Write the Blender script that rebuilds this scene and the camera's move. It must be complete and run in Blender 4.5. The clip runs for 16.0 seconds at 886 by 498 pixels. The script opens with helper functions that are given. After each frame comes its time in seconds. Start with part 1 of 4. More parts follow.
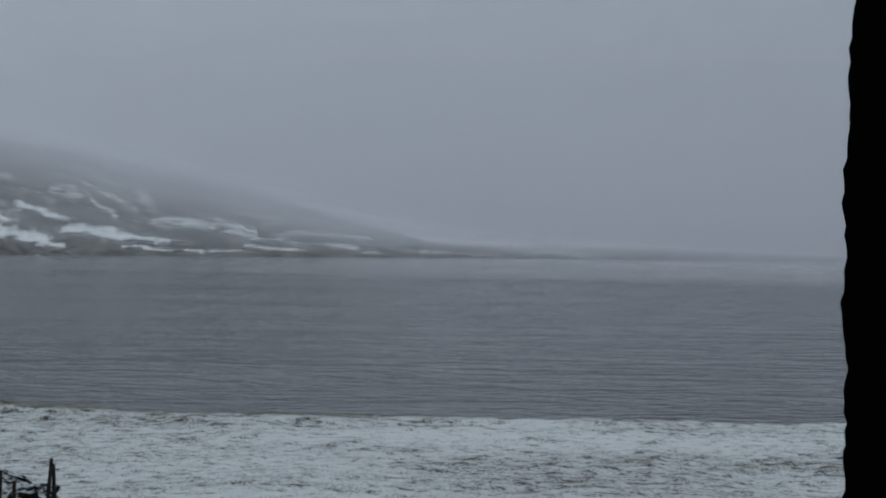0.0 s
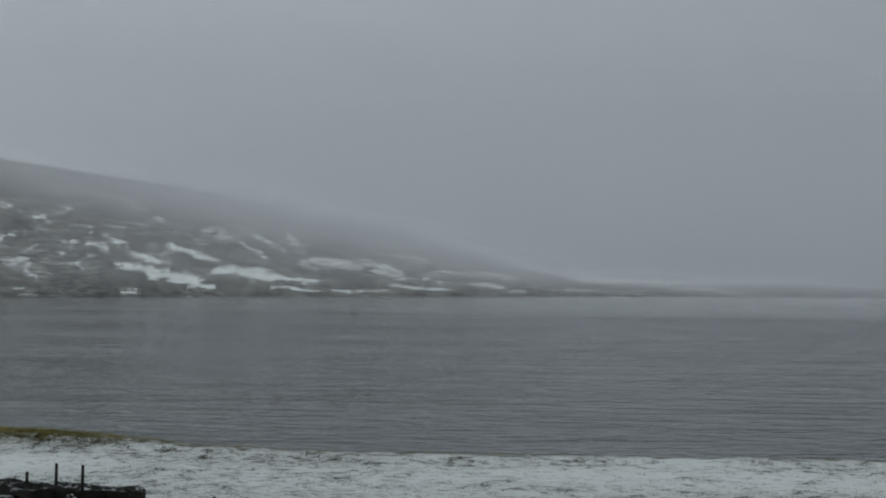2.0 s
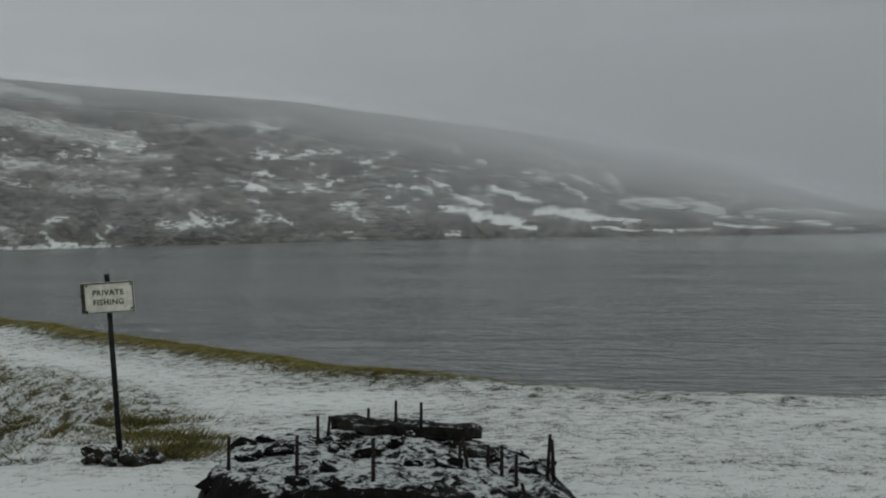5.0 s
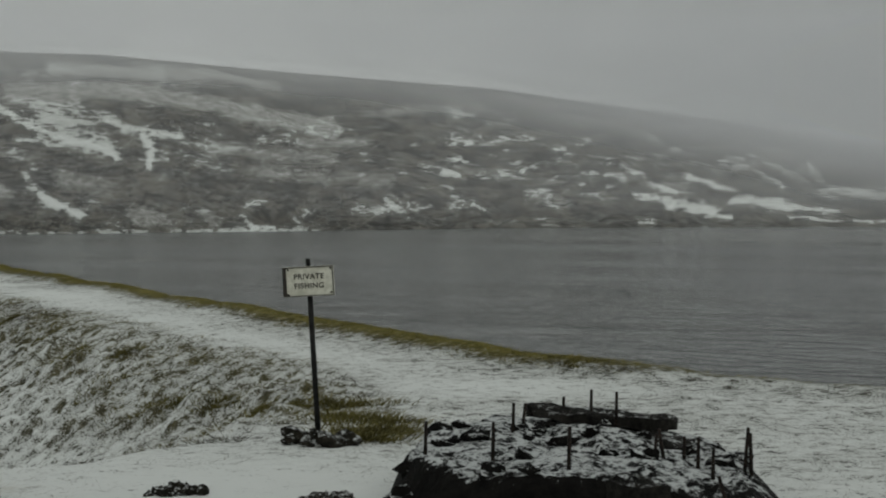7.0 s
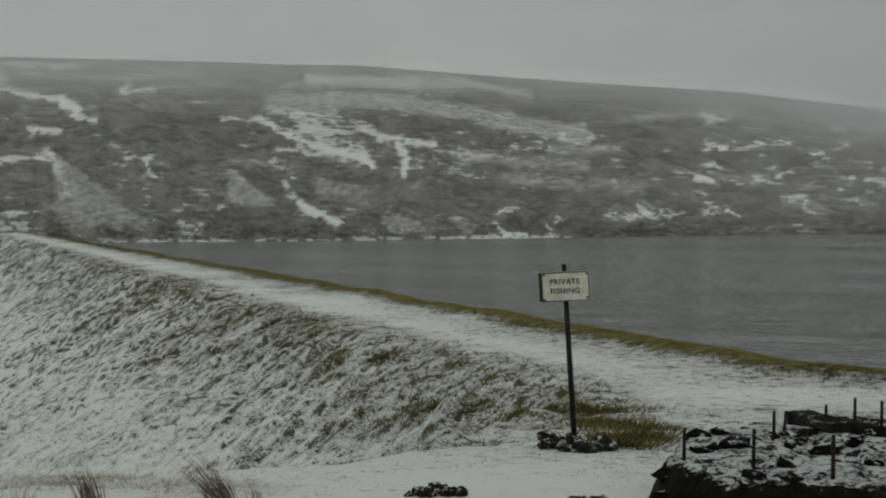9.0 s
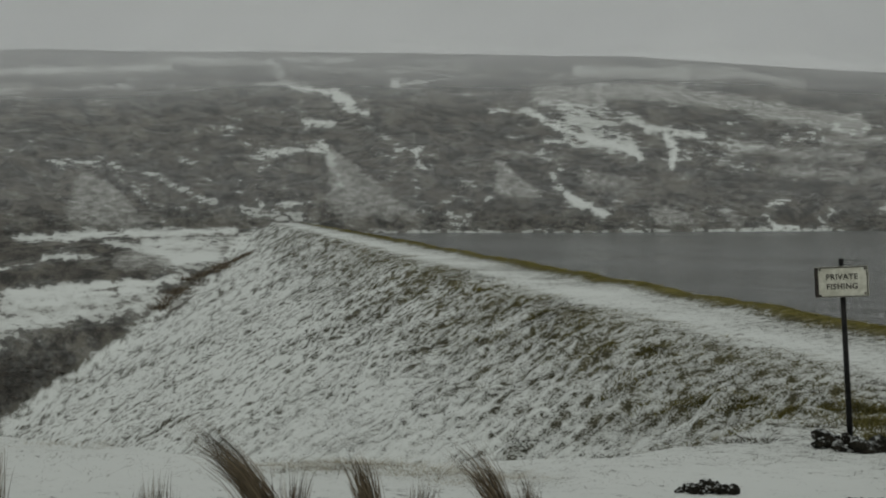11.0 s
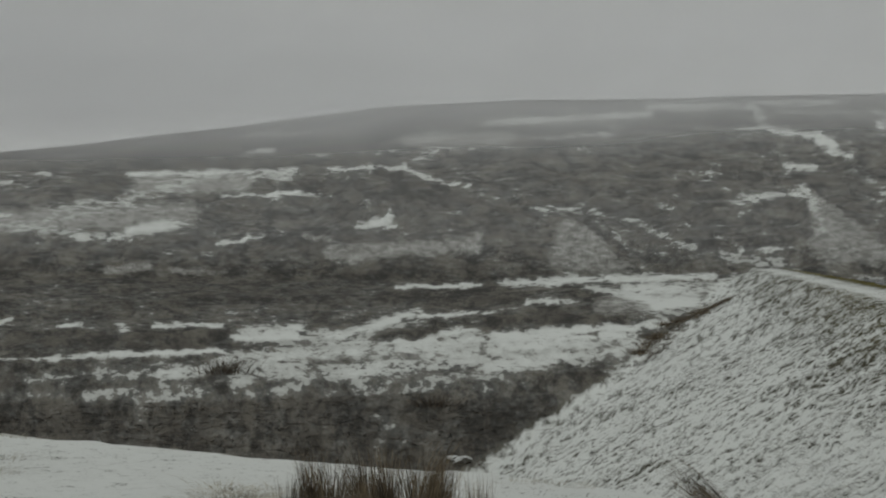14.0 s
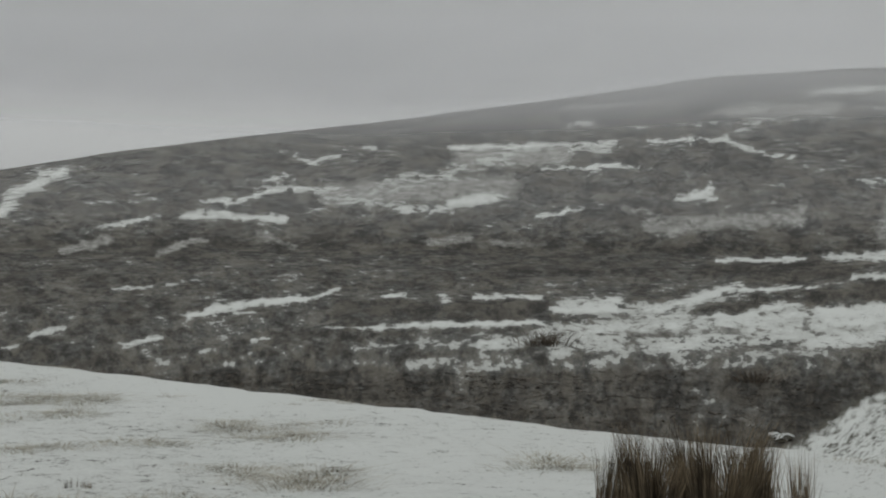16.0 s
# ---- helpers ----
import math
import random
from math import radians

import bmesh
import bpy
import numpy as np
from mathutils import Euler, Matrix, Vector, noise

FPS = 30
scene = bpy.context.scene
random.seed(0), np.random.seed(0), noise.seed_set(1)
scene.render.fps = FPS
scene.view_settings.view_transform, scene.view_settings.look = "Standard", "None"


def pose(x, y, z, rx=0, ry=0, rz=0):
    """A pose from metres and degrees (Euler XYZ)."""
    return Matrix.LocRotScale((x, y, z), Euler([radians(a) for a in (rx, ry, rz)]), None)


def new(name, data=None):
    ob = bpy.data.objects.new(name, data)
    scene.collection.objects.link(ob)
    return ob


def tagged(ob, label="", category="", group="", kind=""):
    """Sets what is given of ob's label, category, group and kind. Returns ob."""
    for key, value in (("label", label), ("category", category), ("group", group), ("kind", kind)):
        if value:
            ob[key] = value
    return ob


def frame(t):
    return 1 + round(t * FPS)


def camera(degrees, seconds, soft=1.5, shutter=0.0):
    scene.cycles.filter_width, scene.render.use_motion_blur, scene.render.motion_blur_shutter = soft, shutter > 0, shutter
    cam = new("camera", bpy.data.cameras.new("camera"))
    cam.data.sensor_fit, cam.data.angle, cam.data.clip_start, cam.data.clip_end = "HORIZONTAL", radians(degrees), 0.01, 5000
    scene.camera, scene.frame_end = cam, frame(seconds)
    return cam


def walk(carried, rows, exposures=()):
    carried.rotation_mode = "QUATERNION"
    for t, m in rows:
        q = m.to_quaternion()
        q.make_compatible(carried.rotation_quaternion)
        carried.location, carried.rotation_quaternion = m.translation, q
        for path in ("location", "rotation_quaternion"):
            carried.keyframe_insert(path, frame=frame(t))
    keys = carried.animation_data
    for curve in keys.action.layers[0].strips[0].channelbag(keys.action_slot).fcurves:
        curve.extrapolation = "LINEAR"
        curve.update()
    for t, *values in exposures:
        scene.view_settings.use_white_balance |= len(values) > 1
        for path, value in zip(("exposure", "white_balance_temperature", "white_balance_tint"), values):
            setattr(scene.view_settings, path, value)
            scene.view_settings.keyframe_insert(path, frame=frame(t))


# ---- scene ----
cam = camera(30.53, 16.0, soft=2.0)
PATH = [
    (0, pose(0.216, 0.047, 4.999, 89.977, -0.965, -5.129)),
    (0.5, pose(0.187, 0.046, 5.008, 90.012, -0.844, -3.331)),
    (1, pose(0.169, 0.044, 5.007, 90.270, -0.439, -1.739)),
    (1.5, pose(0.157, 0.044, 5.008, 90.667, -0.507, -0.646)),
    (2, pose(0.128, 0.038, 4.996, 91.289, -0.490, 0.000)),
    (2.5, pose(0.060, 0.027, 4.995, 90.034, 0.124, 1.142)),
    (3, pose(0.021, 0.029, 4.997, 89.963, -0.083, 3.668)),
    (3.5, pose(0.029, 0.042, 4.999, 90.067, -0.820, 7.598)),
    (4, pose(0.047, 0.048, 4.986, 89.753, -0.222, 9.275)),
    (6.5, pose(0.010, 0.017, 4.989, 88.621, -0.303, 15.837)),
    (7, pose(-0.000, 0.000, 5.000, 88.699, -0.321, 18.084)),
    (7.5, pose(-0.005, -0.023, 4.998, 88.657, -0.267, 20.337)),
    (8, pose(-0.012, -0.043, 4.985, 88.675, -0.354, 22.709)),
    (10.5, pose(-0.066, -0.058, 4.983, 88.781, -0.058, 33.693)),
    (11, pose(-0.078, -0.050, 4.991, 88.569, -0.358, 36.344)),
    (11.5, pose(-0.077, -0.048, 4.977, 89.077, -0.213, 38.364)),
    (12, pose(-0.088, -0.059, 4.972, 89.477, -0.245, 40.607)),
    (12.5, pose(-0.083, -0.061, 4.973, 89.491, -0.400, 43.234)),
    (13, pose(-0.081, -0.065, 4.986, 89.261, -0.681, 46.532)),
    (13.5, pose(-0.086, -0.081, 4.959, 89.892, -0.200, 49.951)),
    (14, pose(-0.078, -0.076, 4.964, 90.091, -0.268, 53.134)),
    (14.5, pose(-0.080, -0.081, 4.963, 90.260, -0.238, 56.593)),
    (15, pose(-0.075, -0.075, 4.966, 89.575, -0.438, 58.749)),
    (15.5, pose(-0.071, -0.072, 4.963, 89.273, -0.562, 61.561)),
    (16, pose(-0.072, -0.073, 4.962, 89.060, -0.400, 64.359)),
]
EXPOSURES = [(0, 0.06, 5700, 4), (2, 0.06, 6050, 1), (4, 0.04, 6200, 1), (6.5, 0.01, 6700, 0), (11, -0.06, 6800, 0), (14, -0.04, 6800, 2), (15, -0.04, 6800, 2), (16, 0.2, 6700, 4)]
walk(cam, PATH, EXPOSURES)

# ---- overcast sky, weak diffuse sun ----
SUN_EL, SUN_ROT = radians(35), radians(140)
world = bpy.data.worlds.new("overcast_sky")
scene.world = world
world.use_nodes = True
wn, wl = world.node_tree.nodes, world.node_tree.links
wn.clear()
w_out, w_bg = wn.new("ShaderNodeOutputWorld"), wn.new("ShaderNodeBackground")
w_tc, w_sep = wn.new("ShaderNodeTexCoord"), wn.new("ShaderNodeSeparateXYZ")
w_ramp = wn.new("ShaderNodeValToRGB")
w_ramp.color_ramp.elements[0].position = 0.0
w_ramp.color_ramp.elements[0].color = (0.318, 0.32, 0.342, 1)
w_ramp.color_ramp.elements[1].position = 1.0
w_ramp.color_ramp.elements[1].color = (0.535, 0.54, 0.56, 1)
w_mid = w_ramp.color_ramp.elements.new(0.13)
w_mid.color = (0.535, 0.535, 0.562, 1)
w_sky = wn.new("ShaderNodeTexSky")
w_sky.sky_type, w_sky.sun_disc, w_sky.sun_elevation, w_sky.sun_rotation = "NISHITA", False, SUN_EL, SUN_ROT
w_sat = wn.new("ShaderNodeHueSaturation")
w_sat.inputs["Saturation"].default_value, w_sat.inputs["Value"].default_value = 0.3, 0.09
w_mix = wn.new("ShaderNodeMix")
w_mix.data_type = "RGBA"
w_mix.inputs[0].default_value = 0.92
wl.new(w_tc.outputs["Generated"], w_sep.inputs[0])
wl.new(w_sep.outputs["Z"], w_ramp.inputs[0])
wl.new(w_sky.outputs[0], w_sat.inputs["Color"])
wl.new(w_sat.outputs[0], w_mix.inputs[6])
wl.new(w_ramp.outputs[0], w_mix.inputs[7])
wl.new(w_mix.outputs[2], w_bg.inputs["Color"])
w_bg.inputs["Strength"].default_value = 0.95
wl.new(w_bg.outputs[0], w_out.inputs[0])
sun = new("sun", bpy.data.lights.new("sun", "SUN"))
sun.data.energy, sun.data.angle, sun.data.color = 0.25, radians(30), (1, 0.98, 0.95)
sun.matrix_world = Matrix.Rotation(-SUN_ROT, 4, "Z") @ Matrix.Rotation(radians(-55), 4, "X")


# ---- node helpers ----
class Nodes:
    """A small builder for a node material."""

    def __init__(self, name):
        self.mat = bpy.data.materials.new(name)
        self.mat.use_nodes = True
        self.tree = self.mat.node_tree
        self.tree.nodes.clear()
        self.out = self.tree.nodes.new("ShaderNodeOutputMaterial")

    def add(self, kind, **values):
        node = self.tree.nodes.new(kind)
        for key, value in values.items():
            self.put(node, key, value)
        return node

    def put(self, node, key, value):
        socket = node.inputs[int(key[1:])] if key[0] == "i" and key[1:].isdigit() else node.inputs[key.replace("_", " ")]
        if isinstance(value, bpy.types.NodeSocket):
            self.tree.links.new(value, socket)
        else:
            socket.default_value = value

    def coords(self):
        return self.add("ShaderNodeTexCoord").outputs["Object"]

    def noise(self, vector, scale, detail=6.0, rough=0.55, distort=0.0):
        return self.add("ShaderNodeTexNoise", Vector=vector, Scale=scale, Detail=detail, Roughness=rough, Distortion=distort).outputs["Fac"]

    def stretch(self, vector, scale, turn=(0, 0, 0)):
        node = self.add("ShaderNodeMapping", Vector=vector, Scale=scale, Rotation=turn)
        return node.outputs[0]

    def math(self, op, a, b=0.0, c=0.0, clamp=False):
        node = self.add("ShaderNodeMath", i0=a, i1=b, i2=c)
        node.operation, node.use_clamp = op, clamp
        return node.outputs[0]

    def span(self, value, low, high, to_low=0.0, to_high=1.0, smooth=True):
        node = self.add("ShaderNodeMapRange", i0=value, i1=low, i2=high, i3=to_low, i4=to_high)
        node.interpolation_type = "SMOOTHSTEP" if smooth else "LINEAR"
        return node.outputs[0]

    def mix(self, fac, a, b):
        node = self.tree.nodes.new("ShaderNodeMix")
        node.data_type = "RGBA"
        for i, v in ((0, fac), (6, a), (7, b)):
            if isinstance(v, bpy.types.NodeSocket):
                self.tree.links.new(v, node.inputs[i])
            else:
                node.inputs[i].default_value = v if i == 0 else (*v, 1)
        return node.outputs[2]

    def attribute(self, name):
        node = self.tree.nodes.new("ShaderNodeAttribute")
        node.attribute_name = name
        return node.outputs["Fac"]

    def eye_coords(self):
        """Coordinates polar about the eye, scaled so grain looks even from the camera."""
        node = self.tree.nodes.new("ShaderNodeAttribute")
        node.attribute_name = "eye_polar"
        return node.outputs["Vector"]

    def upright(self, z):
        return self.add("ShaderNodeCombineXYZ", i0=0.0, i1=0.0, i2=z).outputs[0]

    def bump(self, height, strength, distance):
        return self.add("ShaderNodeBump", Height=height, Strength=strength, Distance=distance).outputs[0]

    def finish(self, color, rough=0.8, normal=None, metal=0.0, specular=0.3):
        node = self.add("ShaderNodeBsdfPrincipled", Roughness=rough, Metallic=metal)
        self.put(node, "Specular_IOR_Level", specular)
        if isinstance(color, tuple):
            color = (*color, 1)
        self.put(node, "Base_Color", color)
        if normal is not None:
            self.put(node, "Normal", normal)
        self.tree.links.new(node.outputs[0], self.out.inputs[0])
        return self.mat


# ---- materials ----
def ground_material():
    m = Nodes("snowy_moor")
    p = m.coords()
    h = m.eye_coords()
    snow, moss, scree = m.attribute("snow"), m.attribute("moss"), m.attribute("scree")
    broad = m.math("ADD", m.math("MULTIPLY", m.noise(h, 0.16, 6, 0.6, 0.2), 0.34), m.math("MULTIPLY", m.noise(m.stretch(h, (0.55, 1, 1)), 0.75, 6, 0.68, 0.1), 0.66))
    fine = m.noise(p, 4.2, 8, 0.68, 0.2)
    grain = m.noise(p, 24.0, 6, 0.65)
    far = m.attribute("far")
    near_wob = m.math("ADD", m.math("MULTIPLY", m.math("SUBTRACT", fine, 0.5), 2.3), m.math("MULTIPLY", m.math("SUBTRACT", grain, 0.5), 2.3))
    far_wob = m.math("MULTIPLY", m.math("SUBTRACT", broad, 0.5), 4.4)
    wob = m.mix(far, near_wob, far_wob)
    amount = m.math("ADD", snow, wob)
    cover = m.math("MAXIMUM", m.span(amount, 0.40, 0.64), m.math("MULTIPLY", far, m.span(amount, -0.3, 0.5, 0.02, 0.22)))
    # heath tones are lightened to stand in for haze over the valley
    heath = m.mix(m.span(m.math("ADD", m.math("MULTIPLY", m.noise(h, 0.9, 7, 0.75), 0.45), m.math("MULTIPLY", m.noise(h, 0.2, 5, 0.6, 0.5), 0.55)), 0.42, 0.58), (0.032, 0.03, 0.027), m.mix(m.span(m.noise(h, 0.14, 5, 0.6), 0.35, 0.65), (0.085, 0.077, 0.066), (0.15, 0.138, 0.118)))
    turf = m.mix(m.span(fine, 0.35, 0.65), (0.085, 0.076, 0.012), (0.19, 0.16, 0.038))
    straw = m.mix(m.span(m.math("ADD", m.math("MULTIPLY", grain, 0.6), m.math("MULTIPLY", fine, 0.4)), 0.38, 0.62), (0.028, 0.028, 0.021), (0.17, 0.158, 0.118))
    base = m.mix(far, straw, heath)
    base = m.mix(moss, base, turf)
    base = m.mix(m.span(m.math("ADD", scree, m.math("MULTIPLY", m.math("SUBTRACT", broad, 0.5), 1.4)), 0.2, 0.85), base, m.mix(m.span(m.noise(h, 0.6, 8, 0.7), 0.35, 0.65), (0.17, 0.167, 0.155), (0.42, 0.415, 0.395)))
    white = m.mix(m.span(m.math("ADD", snow, m.math("MULTIPLY", wob, 0.35)), 0.5, 1.05), m.mix(grain, (0.40, 0.41, 0.39), (0.56, 0.57, 0.555)), (0.73, 0.75, 0.735))
    color = m.mix(cover, base, white)
    relief = m.math("ADD", m.math("MULTIPLY", fine, 0.8), m.math("MULTIPLY", grain, 0.2))
    return m.finish(color, 0.9, m.bump(relief, 0.7, 0.12), specular=0.15)


def water_material():
    m = Nodes("lake_water")
    p = m.coords()
    swell = m.noise(m.stretch(p, (0.45, 0.75, 1), (0, 0, 0.35)), 1.0, 3, 0.5, 1.2)
    chop = m.noise(m.stretch(p, (1.2, 2.4, 1), (0, 0, -0.3)), 1.0, 2, 0.5, 1.0)
    gust = m.noise(m.stretch(p, (0.01, 0.03, 1)), 1.0, 5, 0.6)
    drift = m.noise(m.stretch(p, (0.1, 0.26, 1), (0, 0, 0.2)), 1.0, 4, 0.6, 1.5)
    height = m.math("ADD", m.math("MULTIPLY", swell, m.span(drift, 0.3, 0.7, 0.4, 1.5)), m.math("MULTIPLY", chop, 0.22))
    height = m.math("ADD", height, m.math("MULTIPLY", drift, 0.4))
    color = m.mix(gust, (0.035, 0.04, 0.04), (0.055, 0.06, 0.06))
    return m.finish(color, m.span(gust, 0.3, 0.7, 0.10, 0.2), m.bump(height, 1.0, 0.5), specular=0.58)


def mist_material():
    m = Nodes("mist_sheet_haze")
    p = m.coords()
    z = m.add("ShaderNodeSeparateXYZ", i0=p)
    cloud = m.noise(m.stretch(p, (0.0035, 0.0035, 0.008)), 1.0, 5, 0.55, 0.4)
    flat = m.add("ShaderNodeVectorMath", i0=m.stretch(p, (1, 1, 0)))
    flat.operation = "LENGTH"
    # density follows the rise seen from the eye, to fit the camera's view
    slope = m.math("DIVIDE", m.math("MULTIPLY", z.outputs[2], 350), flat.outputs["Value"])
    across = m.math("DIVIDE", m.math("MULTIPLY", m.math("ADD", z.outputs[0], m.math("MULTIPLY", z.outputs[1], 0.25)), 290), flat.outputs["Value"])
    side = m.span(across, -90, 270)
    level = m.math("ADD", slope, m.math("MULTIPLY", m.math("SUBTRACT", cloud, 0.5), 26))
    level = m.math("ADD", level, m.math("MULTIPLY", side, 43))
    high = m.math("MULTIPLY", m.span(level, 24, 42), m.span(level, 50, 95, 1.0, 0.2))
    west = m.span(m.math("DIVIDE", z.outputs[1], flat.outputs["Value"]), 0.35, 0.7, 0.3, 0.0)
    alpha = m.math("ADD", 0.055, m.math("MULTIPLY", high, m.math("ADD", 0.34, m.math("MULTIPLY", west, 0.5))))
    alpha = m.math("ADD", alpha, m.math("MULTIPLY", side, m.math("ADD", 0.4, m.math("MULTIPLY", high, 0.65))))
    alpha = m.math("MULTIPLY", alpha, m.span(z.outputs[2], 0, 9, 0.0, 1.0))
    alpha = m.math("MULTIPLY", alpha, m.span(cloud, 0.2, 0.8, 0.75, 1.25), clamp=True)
    # upright normals give the haze sheets the brightness of the sky
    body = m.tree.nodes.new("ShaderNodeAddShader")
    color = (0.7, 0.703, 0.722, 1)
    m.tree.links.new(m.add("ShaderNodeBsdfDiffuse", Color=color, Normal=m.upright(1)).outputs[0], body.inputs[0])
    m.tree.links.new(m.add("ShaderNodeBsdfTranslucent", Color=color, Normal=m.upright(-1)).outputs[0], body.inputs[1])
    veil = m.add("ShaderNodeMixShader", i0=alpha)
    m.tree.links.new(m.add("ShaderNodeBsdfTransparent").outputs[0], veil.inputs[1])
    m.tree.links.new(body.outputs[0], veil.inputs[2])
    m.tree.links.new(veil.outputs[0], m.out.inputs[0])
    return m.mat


def blade_material(name, low, high, rough=0.7):
    m = Nodes(name)
    rnd = m.add("ShaderNodeNewGeometry").outputs["Random Per Island"]
    color = m.mix(rnd, low, high)
    color = m.mix(m.span(m.noise(m.coords(), 3.0, 4), 0.35, 0.7), color, tuple(0.6 * c for c in low))
    return m.finish(color, rough, specular=0.2)


def stone_material(name, low, high, snow_at=0.62, steep=0.6):
    """Wet dark stone with snow lying on its upward faces."""
    m = Nodes(name)
    p = m.coords()
    n = m.noise(p, 8.0, 10, 0.72)
    f = m.noise(p, 30.0, 6, 0.65)
    up = m.add("ShaderNodeSeparateXYZ", i0=m.add("ShaderNodeNewGeometry").outputs["Normal"]).outputs[2]
    base = m.mix(m.span(n, 0.3, 0.7), low, high)
    lie = m.math("ADD", m.math("SUBTRACT", m.math("MULTIPLY", up, steep), steep - 0.6), m.math("MULTIPLY", m.math("SUBTRACT", n, 0.5), 2.2))
    lie = m.math("ADD", lie, m.math("MULTIPLY", m.math("SUBTRACT", f, 0.5), 0.9))
    color = m.mix(m.span(lie, snow_at - 0.05, snow_at + 0.3), base, (0.58, 0.6, 0.6))
    return m.finish(color, 0.75, m.bump(m.math("ADD", n, m.math("MULTIPLY", f, 0.4)), 0.9, 0.06), specular=0.08)


def plain_material(name, low, high, scale, rough=0.6, metal=0.0, bump=0.3):
    m = Nodes(name)
    p = m.coords()
    n = m.noise(p, scale, 9, 0.68)
    f = m.noise(p, scale * 6, 5, 0.6)
    color = m.mix(m.span(n, 0.35, 0.68), low, high)
    return m.finish(color, rough, m.bump(m.math("ADD", n, m.math("MULTIPLY", f, 0.4)), bump, 0.01), metal=metal, specular=0.15)


GROUND, WATER, MIST = ground_material(), water_material(), mist_material()
RUSH = blade_material("dead_rush", (0.055, 0.042, 0.028), (0.31, 0.245, 0.165))
VERGE = blade_material("verge_grass", (0.11, 0.098, 0.014), (0.25, 0.205, 0.042))
OLIVE = blade_material("olive_grass", (0.085, 0.076, 0.018), (0.22, 0.19, 0.06))
HEATHER = blade_material("dark_heather", (0.03, 0.027, 0.022), (0.1, 0.09, 0.07))
TUSSOCK = blade_material("tussock_grass", (0.05, 0.046, 0.028), (0.19, 0.17, 0.115))
PALE = blade_material("pale_dead_grass", (0.38, 0.355, 0.29), (0.6, 0.57, 0.49))
SCRUB = blade_material("dead_bracken", (0.06, 0.05, 0.04), (0.24, 0.2, 0.16))
RUBBLE = stone_material("wet_rubble", (0.0015, 0.0015, 0.0015), (0.012, 0.011, 0.0095), 0.36, 1.4)
SLAB = stone_material("wet_slab", (0.004, 0.004, 0.004), (0.03, 0.028, 0.024), 0.66)
SOIL = stone_material("turned_soil", (0.006, 0.006, 0.005), (0.045, 0.04, 0.03), 0.4)
RUST = plain_material("rusty_iron", (0.006, 0.005, 0.005), (0.03, 0.022, 0.017), 30, 0.7, 0.2)
POST = plain_material("tarred_post", (0.004, 0.004, 0.004), (0.02, 0.019, 0.018), 14, 0.6)
PAINT = plain_material("weathered_cream_paint", (0.42, 0.41, 0.34), (0.62, 0.61, 0.53), 9, 0.6)
EDGE = plain_material("flaked_black_edge", (0.01, 0.01, 0.01), (0.07, 0.06, 0.05), 25, 0.7)
INK = plain_material("faded_black_letters", (0.02, 0.02, 0.02), (0.14, 0.13, 0.11), 40, 0.7)
# flat black colour stands in for shade on the upright beside the eye
SILHOUETTE = Nodes("silhouette_black").finish((0.0015, 0.0015, 0.0015), 1.0, specular=0.0)

# ---- terrain ----
ALONG, ACROSS = np.array((-0.697, 0.717)), np.array((0.717, 0.697))


def lattice(ix, iy, seed):
    h = np.sin(ix * 127.1 + iy * 311.7 + seed * 74.7) * 43758.5453
    return h - np.floor(h)


def value_noise(x, y, seed=0):
    ix, iy = np.floor(x), np.floor(y)
    fx, fy = x - ix, y - iy
    fx, fy = fx * fx * (3 - 2 * fx), fy * fy * (3 - 2 * fy)
    a, b = lattice(ix, iy, seed), lattice(ix + 1, iy, seed)
    c, d = lattice(ix, iy + 1, seed), lattice(ix + 1, iy + 1, seed)
    return (a + (b - a) * fx) * (1 - fy) + (c + (d - c) * fx) * fy


def fbm(x, y, octaves=5, seed=0, gain=0.5):
    total, amp, norm = 0, 1.0, 0.0
    for k in range(octaves):
        total = total + amp * value_noise(x * 2**k, y * 2**k, seed + k)
        norm += amp
        amp *= gain
    return total / norm - 0.5


def soft_min(a, b, k):
    h = np.clip(0.5 + 0.5 * (b - a) / k, 0, 1)
    return b * (1 - h) + a * h - k * h * (1 - h)


def ease(v, low, high):
    t = np.clip((v - low) / (high - low), 0, 1)
    return t * t * (3 - 2 * t)


def dam_places(x, y):
    """Metres along the dam and across it, towards the lake."""
    return x * ALONG[0] + y * ALONG[1], x * ACROSS[0] + y * ACROSS[1]


def lake_edge(x, y):
    """Metres beyond the lip of the bank on the lake's side."""
    s, n = dam_places(x, y)
    wob = 0.5 * fbm(x * 0.25, y * 0.25, 3, 5)
    return soft_min(n - 15.3, y - 26.95 + 0.02 * np.abs(x), 5.0) + wob


def bank_edge(x, y):
    return (y - 13.3 - 0.35 * (x + 14) + 1.6 * ease(x, -16, -10)) * 0.94


def valley_edge(x, y):
    """Metres beyond the brow on the valley's side."""
    s, n = dam_places(x, y)
    bank = bank_edge(x, y)
    wob = 1.2 * fbm(x * 0.3, y * 0.3, 3, 9)
    return soft_min(soft_min(10.0 - n, bank, 2.0), -9.2 - x, 3.0) + wob


SHORE_AZ = (-30, -9, 0.5, 5, 10, 15, 22, 30, 38.6, 45, 55, 65, 80, 100)
SHORE_D = (1300, 889, 700, 660, 590, 520, 420, 354, 322, 335, 345, 360, 385, 420)
TOP_AZ = (-30, -5, -1.5, 3, 9, 17, 24, 30, 40, 50, 55, 60, 65, 70, 76, 80, 100)
TOP_EL = (-0.1, 0.15, 1.0, 2.35, 3.35, 4.4, 4.9, 5.35, 5.45, 5.35, 5.1, 4.4, 3.7, 3.1, 2.3, 1.6, 0.3)


